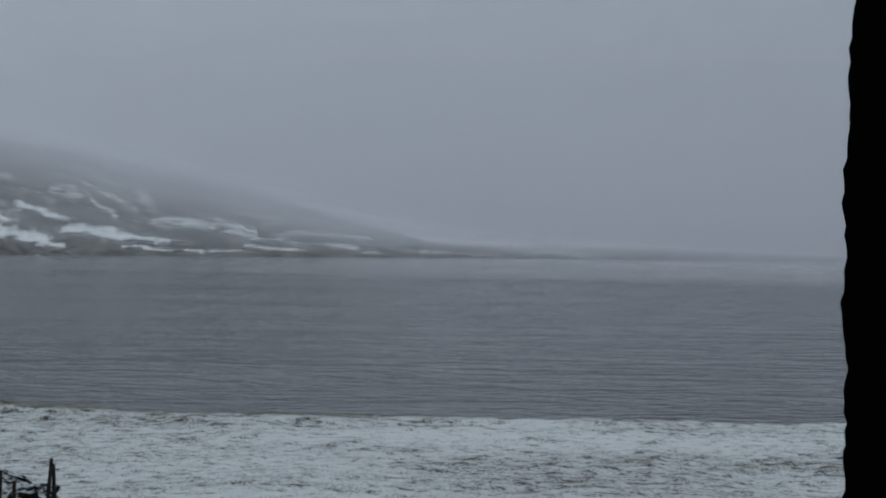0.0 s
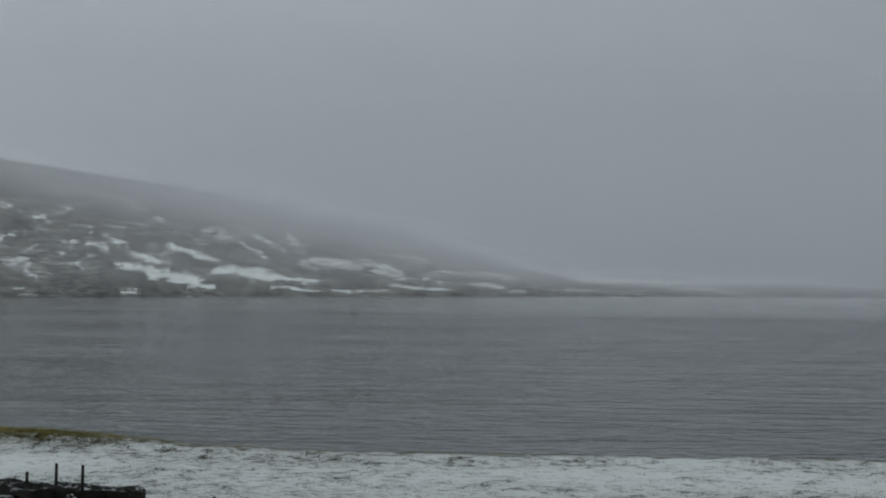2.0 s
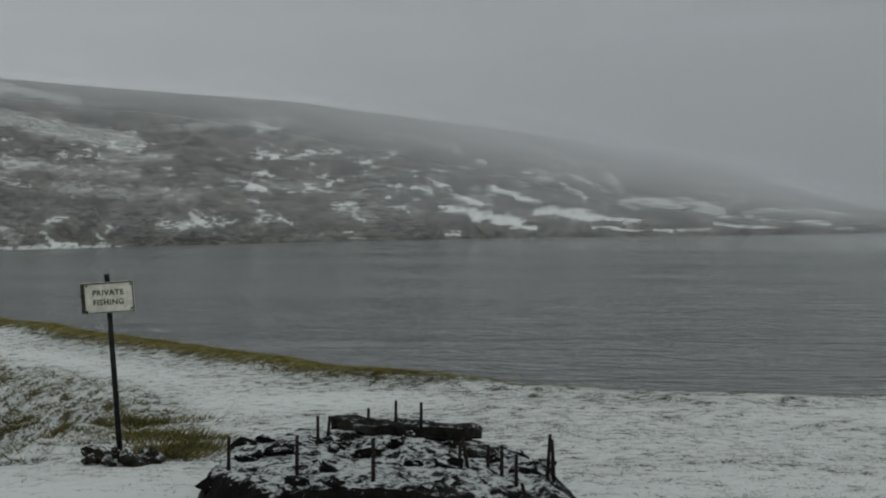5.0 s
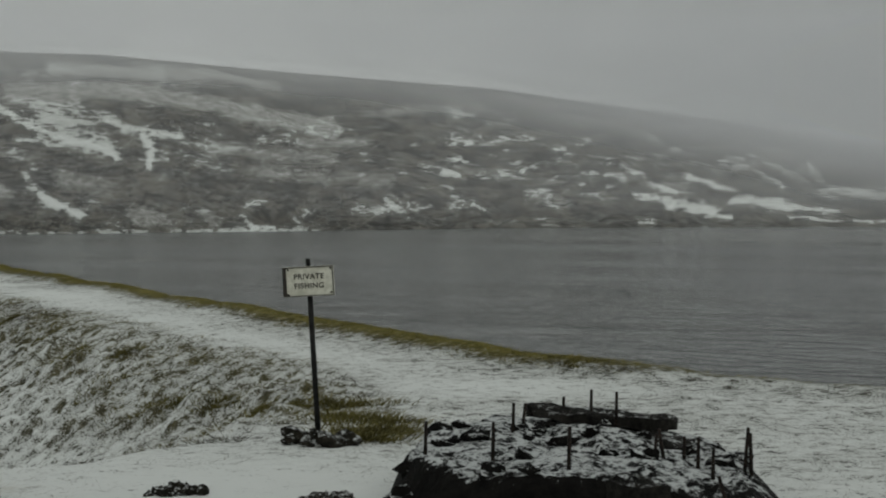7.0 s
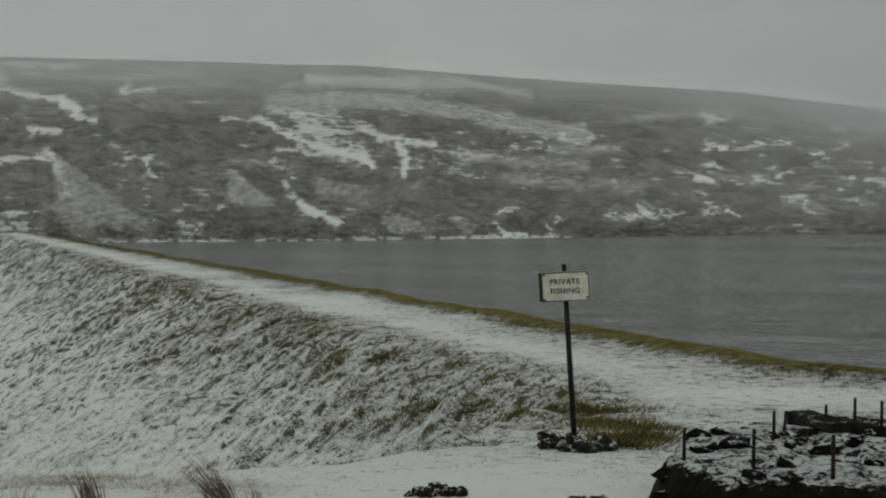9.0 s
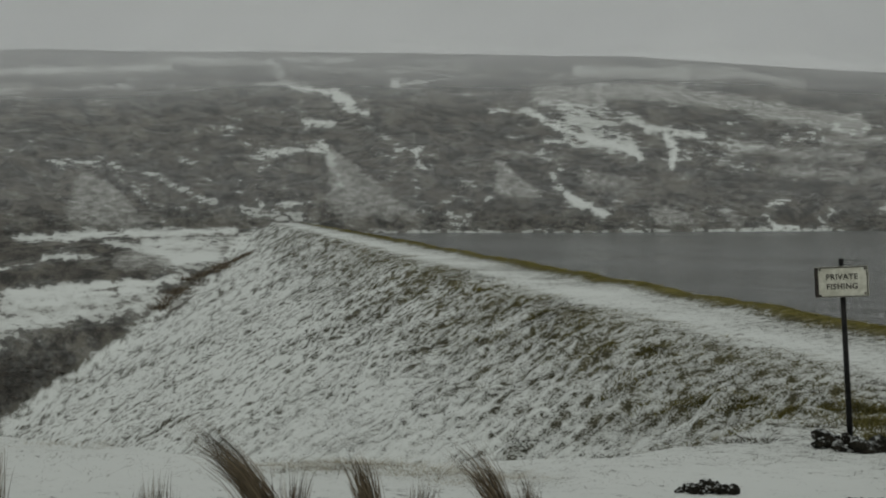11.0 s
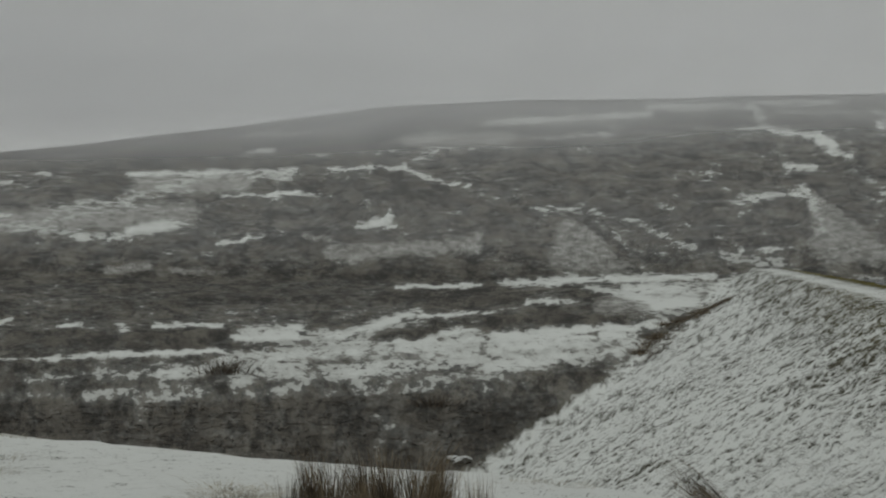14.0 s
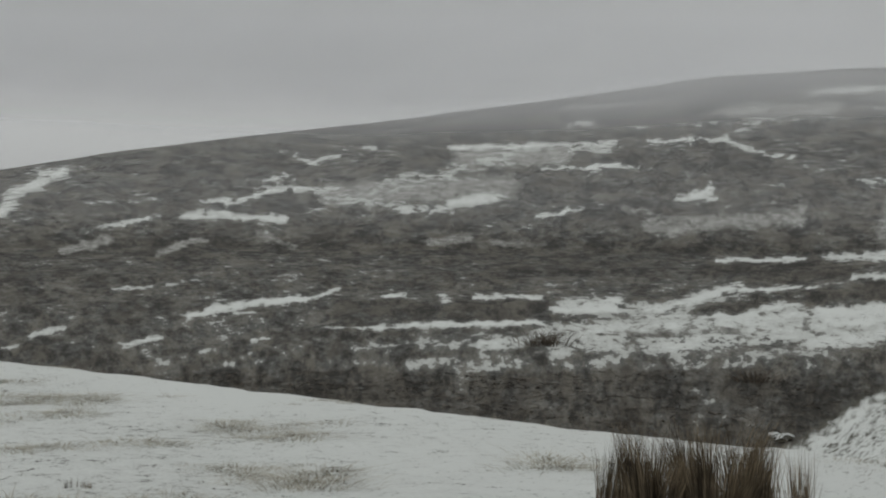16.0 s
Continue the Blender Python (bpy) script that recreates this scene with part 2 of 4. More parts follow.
def clumps(x, y):
    """How far a place lies inside a grass clump, 0 to 1, on the near ground."""
    s, n = dam_places(x, y)
    c = 0.5 * fbm(s * 0.7, n * 0.8, 2, 101, 0.6) + 1.0 * fbm(s * 2.9, n * 2.3, 2, 103, 0.7)
    shift = 0.13 * ease(7 - valley_edge(x, y), 0, 6)
    return ease(c, -0.08 + shift, 0.18 + shift)


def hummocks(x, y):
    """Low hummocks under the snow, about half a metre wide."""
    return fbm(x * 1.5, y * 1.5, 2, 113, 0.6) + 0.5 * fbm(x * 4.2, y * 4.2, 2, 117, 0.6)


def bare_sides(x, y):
    """How steeply a hummock falls on its camera-facing side, kept bare, 0 to 1."""
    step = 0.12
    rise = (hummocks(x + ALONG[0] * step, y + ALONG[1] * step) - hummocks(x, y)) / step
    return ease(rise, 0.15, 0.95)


def rough_ground(x, y):
    """Where the turf is tussocky: the slope of the dam, its brow, less so the level ground."""
    s, n = dam_places(x, y)
    slope = ease(valley_edge(x, y), -1.6, 0.8) * ease(bank_edge(x, y) - (10 - n), -2, 3)
    patch = ease(fbm(x * 0.16, y * 0.16, 3, 105), -0.22, 0.2)
    return slope * (0.72 + 0.28 * patch), patch


def height(x, y):
    d = np.hypot(x, y)
    az = np.degrees(np.arctan2(-x, y))
    s, n = dam_places(x, y)
    plateau = 2.2 + 1.2 * np.exp(-((d / 14.0) ** 2)) + 0.10 * fbm(x * 0.5, y * 0.5, 4, 2)
    o1, o2 = lake_edge(x, y), valley_edge(x, y)
    drop1 = 0.5 * (np.sqrt(o1 * o1 + 0.5) + o1)
    drop2 = 0.5 * (np.sqrt(o2 * o2 + 0.5) + o2)
    body = plateau - 0.5 * drop1 - drop2 / 1.9
    body = body + 0.28 * np.exp(-(((o1 + 0.4) / 0.8) ** 2)) * (0.35 + 0.65 * ease(-x, 0, 9)) * (0.6 + 0.8 * (fbm(x * 0.3, y * 0.3, 3, 15) + 0.5))
    tuft, patch = rough_ground(x, y)
    body = body + (0.03 + 0.13 * tuft) * (0.5 * clumps(x, y) + 0.5 * fbm(x * 5.0, y * 5.0, 2, 107)) * ease(d, 3, 8) * (1 - ease(d, 170, 240))
    body = body + (0.36 * tuft + 0.03) * hummocks(x, y) * ease(d, 3, 8) * (1 - ease(d, 190, 250))
    body = body - 0.3 * np.clip(s - 300, 0, None)
    q = -0.85 * x + 0.53 * y
    valley = np.interp(q, (0, 118, 148, 190, 300, 345), (-11.2, -11, -6.6, -4.6, -1.9, -1.5)) + 1.4 * fbm(x * 0.03, y * 0.03, 5, 11) + 0.8 * fbm(x * 0.15, y * 0.15, 4, 12)
    valley = valley + 2.2 * ease(s, 150, 235) * ease(n, -45, 0)
    low = np.where(n > 12, -5.0 + 0 * x, valley)
    shore = np.interp(az, SHORE_AZ, SHORE_D) + 14 * fbm(az * 0.8, 0 * az, 3, 21)
    top = np.tan(np.radians(np.interp(az, TOP_AZ, TOP_EL) + 0.10 * fbm(az * 0.22, 0 * az, 4, 22)))
    foot = -2.5 * ease(az, 38.5, 46)
    reach = 250.0
    t = (d - shore) / reach
    rise = (foot - 5) / shore + (top - (foot - 5) / shore) * (1 - (1 - np.clip(t, 0, 1)) ** 1.7)
    hill = 5 + d * rise
    flat = 5 + (shore + reach) * top + (d - shore - reach) * top * 0.5
    hill = np.where(t > 1, flat, hill)
    grow = ease(t, 0.0, 0.25)
    ridges = 1 - 2 * np.abs(fbm(az * 0.35 + 0.002 * d, d * 0.004, 4, 31))
    hill = hill + grow * (3.0 * fbm(x * 0.012, y * 0.012, 4, 33) + 2.0 * (ridges - 0.8)) * (1 - 0.9 * ease(t, 0.6, 1.0))
    hill = np.where(t < 0, foot + t * 60 - 1.0, hill)
    base = np.where(n > 12, np.maximum(low, hill), np.maximum(valley, hill))
    return np.where(d > 330, np.maximum(base, np.where(d < 420, body, -99)), np.maximum(body, base))


# snow streaks placed to fit the camera's view: bearing and rise (degrees) of both ends from the eye, half width,
# strength
SNOW_TONGUE = [
    (34.65, 3.47, 33.36, 3.42, 0.08, 0.80), (33.36, 3.42, 32.37, 2.89, 0.12, 0.90), (32.37, 2.89, 31.08, 2.44, 0.16, 0.90),
    (31.08, 2.44, 29.79, 2.16, 0.24, 0.90), (29.99, 2.16, 29.49, 1.77, 0.12, 0.90), (31.68, 3.28, 30.10, 3.28, 0.26, 0.60),
    (30.88, 2.79, 30.09, 2.40, 0.30, 0.70), (29.90, 3.19, 28.91, 2.69, 0.14, 0.80), (29.11, 2.75, 27.35, 2.60, 0.12, 0.80),
    (28.52, 2.60, 28.22, 2.10, 0.16, 0.90), (28.22, 2.10, 28.41, 1.51, 0.10, 0.90), (28.32, 1.71, 27.73, 1.81, 0.06, 0.70),
    (27.35, 2.40, 24.55, 2.10, 0.07, 0.50), (32.55, 1.20, 32.05, 0.51, 0.16, 0.80), (32.05, 0.51, 30.66, -0.18, 0.14, 1.00),
]
SNOW_SLOPE = [
    (34.25, 2.48, 33.65, 2.49, 0.06, 0.70), (32.76, 2.39, 31.87, 2.43, 0.10, 0.80), (31.87, 2.27, 31.27, 2.24, 0.08, 0.70),
    (33.05, 2.09, 32.25, 1.40, 0.12, 0.40), (24.92, 0.21, 24.34, 0.35, 0.08, 0.80), (25.10, -0.24, 24.72, -0.53, 0.10, 0.70),
    (24.72, -0.53, 23.95, -0.52, 0.06, 0.90), (23.48, -0.13, 23.19, -0.48, 0.08, 0.60), (23.01, -0.03, 22.63, 0.01, 0.06, 0.70),
    (36.33, 0.18, 36.03, 0.39, 0.08, 0.60), (36.22, -0.21, 35.42, -0.31, 0.12, 0.70), (36.02, -0.51, 35.42, -0.45, 0.08, 0.60),
    (35.63, 0.99, 35.23, 0.69, 0.12, 0.50), (35.23, -0.01, 34.63, 0.39, 0.08, 0.50), (34.34, 1.59, 33.24, 0.70, 0.08, 0.45),
]
SNOW_ROAD = [
    (42.40, 5.08, 42.00, 4.40, 0.14, 0.50), (42.79, 4.29, 41.22, 4.31, 0.06, 0.50), (42.00, 4.30, 40.22, 4.02, 0.10, 0.75),
    (40.22, 4.02, 39.63, 3.64, 0.16, 0.80), (39.83, 3.53, 39.03, 3.30, 0.10, 0.80), (38.24, 4.38, 37.94, 4.34, 0.08, 0.70),
    (41.21, 2.99, 40.32, 3.00, 0.16, 0.95), (44.45, 2.75, 44.06, 2.76, 0.05, 0.80), (44.06, 3.19, 43.47, 2.98, 0.06, 0.70),
    (43.87, 2.74, 43.47, 2.74, 0.06, 0.80), (43.37, 2.23, 43.18, 2.23, 0.06, 0.80), (45.71, 1.93, 45.52, 1.60, 0.08, 0.70),
    (45.52, 1.70, 45.03, 1.51, 0.06, 0.70), (45.32, 1.31, 44.54, 0.92, 0.06, 0.50),
]
SNOW_GULLY = [
    (42.88, 1.72, 41.90, 1.97, 0.18, 0.65), (42.78, 1.33, 42.49, 1.43, 0.10, 0.60), (41.90, 1.97, 41.21, 2.10, 0.06, 0.60),
    (40.91, 2.04, 40.22, 1.95, 0.14, 0.70), (40.61, 2.34, 40.21, 1.55, 0.14, 0.70), (40.21, 1.75, 40.01, 0.76, 0.12, 0.45),
    (38.03, 2.06, 37.23, 2.07, 0.10, 0.70), (37.33, 2.01, 37.19, 1.67, 0.06, 0.70), (38.23, 1.66, 37.83, 1.97, 0.08, 0.50),
    (37.23, 1.57, 36.93, 1.38, 0.12, 0.60), (37.53, 1.07, 37.32, 0.68, 0.06, 0.50), (43.07, 0.34, 42.78, 0.14, 0.06, 0.70),
    (42.78, 0.10, 41.20, 0.15, 0.08, 0.90), (43.56, 0.53, 43.07, 0.54, 0.06, 0.50), (39.23, 2.85, 38.23, 2.46, 0.10, 0.35),
]
SNOW_TRACK = [
    (50.11, 1.54, 48.60, 1.50, 0.10, 0.60), (48.60, 1.50, 46.87, 1.29, 0.08, 0.65), (46.87, 1.29, 45.52, 0.62, 0.08, 0.60),
    (45.52, 0.62, 44.35, 0.13, 0.08, 0.65), (44.35, 0.03, 41.59, -0.35, 0.18, 0.55), (47.83, 1.09, 46.68, 0.31, 0.08, 0.40),
    (46.87, 0.31, 46.10, -0.47, 0.06, 0.45), (51.60, 3.82, 47.26, 4.17, 0.06, 0.45), (51.60, 3.63, 49.73, 3.73, 0.06, 0.50),
    (45.91, 5.11, 43.19, 5.18, 0.06, 0.35), (42.01, 5.18, 39.24, 5.16, 0.10, 0.40), (38.04, 4.34, 36.05, 4.65, 0.08, 0.40),
    (42.38, -0.35, 40.80, -0.54, 0.14, 0.60), (51.60, 4.53, 45.91, 4.86, 0.10, 0.35),
]
SNOW_NORTH = [
    (17.74, 2.67, 17.14, 2.47, 0.12, 0.70), (17.64, 1.88, 17.44, 1.88, 0.08, 0.70), (18.83, 1.67, 18.03, 1.48, 0.06, 0.60),
    (18.03, 1.48, 17.34, 1.18, 0.12, 0.80), (18.23, 0.98, 17.83, 0.78, 0.10, 0.70), (17.73, 0.58, 17.23, 0.39, 0.08, 0.70),
    (17.13, 0.39, 16.63, 0.09, 0.08, 0.80), (16.94, 1.38, 16.54, 1.12, 0.06, 0.60), (16.05, 1.38, 15.65, 1.25, 0.12, 0.70),
    (15.45, 1.42, 15.16, 1.43, 0.08, 0.60), (15.15, 0.69, 14.46, 0.79, 0.10, 0.70), (14.36, 0.50, 14.06, 0.20, 0.14, 0.70),
    (15.26, 2.57, 13.49, 2.08, 0.08, 0.35), (18.05, 3.56, 17.05, 3.46, 0.08, 0.50), (23.20, -0.54, 22.91, -0.04, 0.06, 0.50),
]
SNOW_SHORE = [
    (12.30, 1.29, 11.82, 1.20, 0.14, 0.70), (12.30, 0.94, 12.01, 0.90, 0.08, 0.60), (11.82, 1.69, 11.04, 1.29, 0.08, 0.60),
    (10.75, 1.10, 9.97, 0.71, 0.08, 0.70), (11.33, 0.70, 10.16, 0.41, 0.12, 0.80), (10.16, 0.32, 8.62, 0.09, 0.16, 0.90),
    (8.62, 0.03, 8.05, -0.11, 0.08, 0.80), (9.49, 1.30, 8.24, 0.81, 0.08, 0.70), (11.12, -0.28, 10.83, -0.28, 0.10, 0.70),
    (8.44, 1.78, 7.49, 1.59, 0.10, 0.40), (21.21, 0.03, 19.42, 0.04, 0.16, 0.50), (14.85, -0.20, 14.26, -0.39, 0.10, 0.50),
    (12.29, -0.32, 11.90, -0.24, 0.08, 0.40), (23.41, 0.26, 23.21, 0.56, 0.06, 0.40),
]
SNOW_HEADLAND = [
    (8.75, 1.06, 7.38, 0.56, 0.08, 0.62), (7.97, 0.46, 6.39, 0.36, 0.14, 0.75), (6.39, 0.26, 4.41, 0.10, 0.10, 0.78),
    (6.00, -0.13, 3.22, -0.24, 0.06, 0.75), (7.08, 1.45, 6.19, 0.86, 0.06, 0.67), (8.16, 1.95, 7.18, 1.75, 0.08, 0.41),
    (7.38, 2.05, 6.78, 1.95, 0.05, 0.49), (6.78, 1.75, 5.60, 1.16, 0.08, 0.41), (5.60, 1.85, 4.80, 0.96, 0.14, 0.37),
    (4.80, 0.96, 2.82, 0.56, 0.11, 0.41), (2.82, 0.85, 1.22, 0.25, 0.10, 0.49), (2.02, 1.15, 0.82, 0.75, 0.08, 0.33),
    (4.41, 1.45, 3.01, 0.86, 0.08, 0.29), (4.01, -0.24, 2.02, -0.18, 0.06, 0.67),
]
SNOW_POINT = [
    (2.42, 0.46, 1.02, 0.21, 0.08, 0.56), (1.82, -0.04, -0.17, -0.15, 0.06, 0.70), (0.82, 0.35, -0.77, 0.55, 0.08, 0.38),
    (-0.77, 0.45, -2.36, 0.34, 0.08, 0.48), (-0.97, 0.05, -2.17, -0.05, 0.08, 0.52), (-2.16, -0.15, -2.96, -0.25, 0.05, 0.60),
    (5.60, 2.65, 4.01, 2.25, 0.06, 0.26), (-3.16, 0.04, -5.13, -0.20, 0.08, 0.43), (-7.10, 0.08, -10.96, -0.21, 0.11, 0.52),
    (-5.14, -0.12, -7.10, -0.26, 0.06, 0.43), (14.15, 3.57, 10.70, 2.73, 0.06, 0.30), (15.28, 2.60, 13.96, 2.26, 0.05, 0.43),
]
SNOW_WEST = [
    (79.62, 0.26, 79.07, 0.94, 0.28, 0.85), (79.07, 0.94, 77.57, 1.63, 0.18, 0.85), (76.80, 0.57, 75.85, 0.62, 0.06, 0.60),
    (75.37, 0.63, 74.41, 0.69, 0.06, 0.65), (76.99, -0.44, 75.85, -0.20, 0.08, 0.55), (75.85, -0.20, 74.31, 0.16, 0.10, 0.75),
    (73.34, 0.17, 71.97, 0.22, 0.18, 0.90), (71.97, 0.12, 70.00, 0.08, 0.12, 0.90), (72.85, 0.65, 71.78, 0.72, 0.08, 0.75),
    (71.97, 0.62, 70.01, 1.13, 0.08, 0.75), (70.60, 1.42, 70.21, 1.52, 0.08, 0.70), (69.62, 2.32, 68.83, 2.03, 0.10, 0.65),
    (68.83, 2.13, 68.04, 2.34, 0.08, 0.65), (70.01, 1.62, 69.62, 1.53, 0.06, 0.60), (69.22, 0.34, 68.42, 0.45, 0.08, 0.75),
]
SNOW_FIELD = [
    (69.52, 1.13, 68.03, 1.15, 0.10, 0.85), (68.43, 0.84, 66.04, 1.16, 0.18, 0.55), (66.24, 1.36, 64.05, 1.67, 0.28, 0.60),
    (68.03, 0.75, 65.64, 0.57, 0.14, 0.55), (66.04, 0.46, 64.04, 0.44, 0.14, 0.70), (64.04, 0.68, 62.25, 0.99, 0.18, 0.75),
    (64.06, 2.63, 58.40, 2.79, 0.10, 0.90), (64.05, 1.87, 62.07, 2.38, 0.28, 0.60), (62.07, 2.48, 60.08, 2.59, 0.18, 0.50),
    (60.08, 2.59, 58.50, 2.59, 0.12, 0.70), (60.87, 1.89, 59.28, 1.94, 0.06, 0.65), (59.28, 1.90, 58.30, 2.06, 0.10, 0.85),
    (58.30, 1.96, 57.51, 1.98, 0.06, 0.75), (59.28, 1.74, 58.89, 1.84, 0.06, 0.70), (67.24, 2.60, 66.75, 2.61, 0.06, 0.65),
]
SNOW_MOOR = [
    (57.13, 2.89, 54.59, 2.95, 0.08, 0.90), (54.59, 2.95, 53.62, 2.60, 0.12, 0.95), (53.62, 2.54, 52.28, 2.26, 0.06, 0.90),
    (54.02, 3.18, 53.63, 3.57, 0.24, 0.50), (53.63, 3.57, 52.68, 3.66, 0.06, 0.60), (54.21, 3.87, 52.68, 4.24, 0.18, 0.40),
    (52.68, 3.60, 50.40, 3.68, 0.06, 0.45), (56.05, 3.44, 54.21, 3.48, 0.06, 0.50), (60.09, 3.48, 59.10, 3.58, 0.06, 0.60),
    (58.31, 3.38, 57.13, 3.32, 0.06, 0.50), (56.23, 0.88, 54.86, 0.93, 0.08, 0.90), (55.64, 0.96, 54.96, 1.22, 0.14, 0.95),
    (61.15, 0.26, 60.06, 0.35, 0.06, 0.85), (60.06, 0.41, 59.37, 0.55, 0.08, 0.85), (66.25, 3.25, 65.26, 3.29, 0.06, 0.50),
]
VALLEY_STREAKS = [
    (75.84, -2.45, 74.88, -2.31, 0.06, 0.75), (74.88, -2.31, 72.94, -2.09, 0.05, 0.55), (73.32, -3.33, 72.64, -3.20, 0.08, 0.90),
    (72.54, -3.14, 71.37, -2.94, 0.12, 0.95), (71.37, -2.90, 69.20, -2.74, 0.12, 0.95), (69.20, -2.74, 68.01, -2.38, 0.08, 0.85),
    (71.56, -3.24, 70.97, -3.20, 0.06, 0.80), (78.59, -3.98, 77.55, -3.74, 0.08, 0.90), (79.61, -4.41, 79.05, -4.27, 0.06, 0.85),
    (75.55, -4.34, 74.20, -4.08, 0.08, 0.85), (66.42, -2.61, 65.72, -2.58, 0.06, 0.90), (68.60, -3.79, 67.21, -3.73, 0.05, 0.85),
    (67.21, -3.77, 65.61, -3.68, 0.08, 0.90), (65.61, -3.66, 60.83, -3.52, 0.10, 0.90), (71.17, -4.23, 70.48, -4.13, 0.06, 0.75),
]
VALLEY_SNOW = [
    (64.52, -2.62, 64.02, -2.91, 0.12, 0.70), (63.22, -2.61, 60.83, -2.63, 0.10, 0.80), (60.04, -2.97, 58.25, -2.85, 0.30, 0.85),
    (60.82, -3.78, 56.09, -3.52, 0.24, 0.75), (58.25, -3.65, 57.07, -3.04, 0.16, 0.60), (56.88, -3.03, 54.73, -2.41, 0.18, 0.90),
    (54.74, -2.31, 53.96, -2.11, 0.14, 0.90), (53.96, -2.30, 51.47, -2.13, 0.07, 0.90), (56.09, -3.52, 49.06, -3.19, 0.24, 0.70),
    (53.19, -2.88, 51.85, -2.76, 0.12, 0.75), (51.28, -2.94, 49.06, -2.99, 0.14, 0.90), (54.75, -1.27, 51.86, -1.20, 0.06, 0.95),
    (51.11, -1.10, 49.08, -1.13, 0.12, 0.95), (50.16, -1.76, 49.08, -1.78, 0.12, 0.80), (74.87, -4.60, 74.09, -5.00, 0.14, 0.50),
]
MEADOW_SNOW = [
    (65.60, -5.11, 64.01, -4.90, 0.16, 0.72), (64.00, -5.20, 61.41, -4.88, 0.22, 0.65), (63.01, -4.40, 61.22, -4.08, 0.22, 0.72),
    (60.42, -4.47, 58.05, -4.24, 0.26, 0.59), (60.02, -5.06, 58.04, -4.83, 0.16, 0.65), (58.04, -4.43, 54.14, -3.97, 0.22, 0.52),
    (54.14, -3.97, 49.05, -3.67, 0.22, 0.59), (56.08, -4.79, 52.21, -4.32, 0.12, 0.45), (71.95, -5.01, 71.36, -4.82, 0.06, 0.78),
    (71.36, -5.07, 70.77, -4.96, 0.06, 0.78), (72.93, -4.51, 72.44, -4.48, 0.06, 0.72), (68.79, -5.22, 66.40, -4.91, 0.08, 0.52),
    (67.60, -4.52, 65.61, -4.22, 0.08, 0.52),
]
TERRACE_SNOW = [
    (54.60, -1.24, 51.82, -1.13, 0.06, 0.95), (51.02, -1.09, 43.67, -0.82, 0.12, 0.95), (46.64, -1.27, 43.67, -1.26, 0.28, 0.85),
    (45.64, -1.86, 44.46, -1.66, 0.24, 0.85), (49.63, -1.52, 48.43, -1.84, 0.08, 0.55), (50.02, -2.88, 45.64, -2.56, 0.14, 0.80),
    (50.02, -3.28, 46.04, -3.25, 0.22, 0.65), (46.04, -2.46, 45.44, -2.46, 0.12, 0.80), (43.47, -1.06, 41.71, -0.65, 0.16, 0.80),
]
MEADOW_STIPPLE = [
    (60.47, -4.23, 56.57, -3.87, 0.28, 0.54), (56.57, -4.26, 51.61, -3.68, 0.32, 0.60), (51.61, -4.07, 47.03, -3.46, 0.32, 0.68),
    (59.50, -5.03, 53.60, -4.87, 0.14, 0.38), (65.20, -4.36, 61.43, -4.22, 0.18, 0.48), (65.20, -5.13, 60.47, -5.01, 0.12, 0.38),
    (60.47, -3.06, 57.16, -2.98, 0.16, 0.95), (57.16, -3.28, 46.43, -2.96, 0.18, 0.75), (48.03, -1.28, 45.64, -1.66, 0.20, 0.75),
    (53.60, -3.68, 49.62, -3.27, 0.18, 0.75),
]
TONGUE_BODY = [
    (32.07, 3.58, 30.89, 3.38, 0.24, 0.50), (31.87, 3.09, 30.29, 2.89, 0.28, 0.60), (31.28, 2.69, 29.89, 2.40, 0.24, 0.75),
    (30.10, 3.38, 29.51, 3.09, 0.16, 0.60), (32.87, 3.78, 31.88, 3.68, 0.16, 0.50), (30.29, 2.89, 29.89, 2.60, 0.20, 0.60),
    (29.50, 2.89, 28.13, 2.69, 0.14, 0.60), (33.05, 1.99, 32.35, 1.50, 0.12, 0.40), (26.76, 1.62, 25.41, 1.42, 0.10, 0.30),
    (26.38, 2.11, 24.27, 2.16, 0.08, 0.35),
]
# bands of dark heather and shrubs
DARK_HEATHER = [
    (64.02, -3.01, 60.83, -2.98, 0.18, 0.60), (64.02, -3.31, 61.42, -3.29, 0.12, 0.60), (58.06, -2.95, 57.27, -3.04, 0.10, 0.40),
    (55.51, -3.11, 54.15, -2.90, 0.12, 0.70), (54.15, -2.95, 53.19, -2.59, 0.14, 0.70), (52.42, -2.48, 51.47, -2.75, 0.12, 0.50),
    (51.47, -2.56, 49.22, -2.13, 0.22, 0.60), (57.65, -3.93, 56.48, -3.82, 0.12, 0.50), (55.32, -1.63, 50.35, -1.53, 0.20, 0.40),
    (68.01, -3.03, 64.82, -3.02, 0.20, 0.30), (61.41, -4.48, 60.81, -4.87, 0.16, 0.40), (54.71, -4.57, 54.13, -4.46, 0.10, 0.40),
    (52.79, -4.33, 52.21, -4.13, 0.12, 0.40), (62.03, -1.70, 57.08, -1.61, 0.24, 0.30),
]
DARK_TERRACE = [
    (48.63, -1.44, 47.43, -1.67, 0.14, 0.60), (49.62, -2.38, 46.83, -2.27, 0.16, 0.60), (48.43, -1.98, 46.44, -2.07, 0.14, 0.50),
    (44.85, -2.35, 44.16, -2.35, 0.10, 0.50), (50.02, -4.37, 47.62, -4.46, 0.14, 0.50), (50.02, -1.68, 49.03, -2.18, 0.10, 0.40),
]
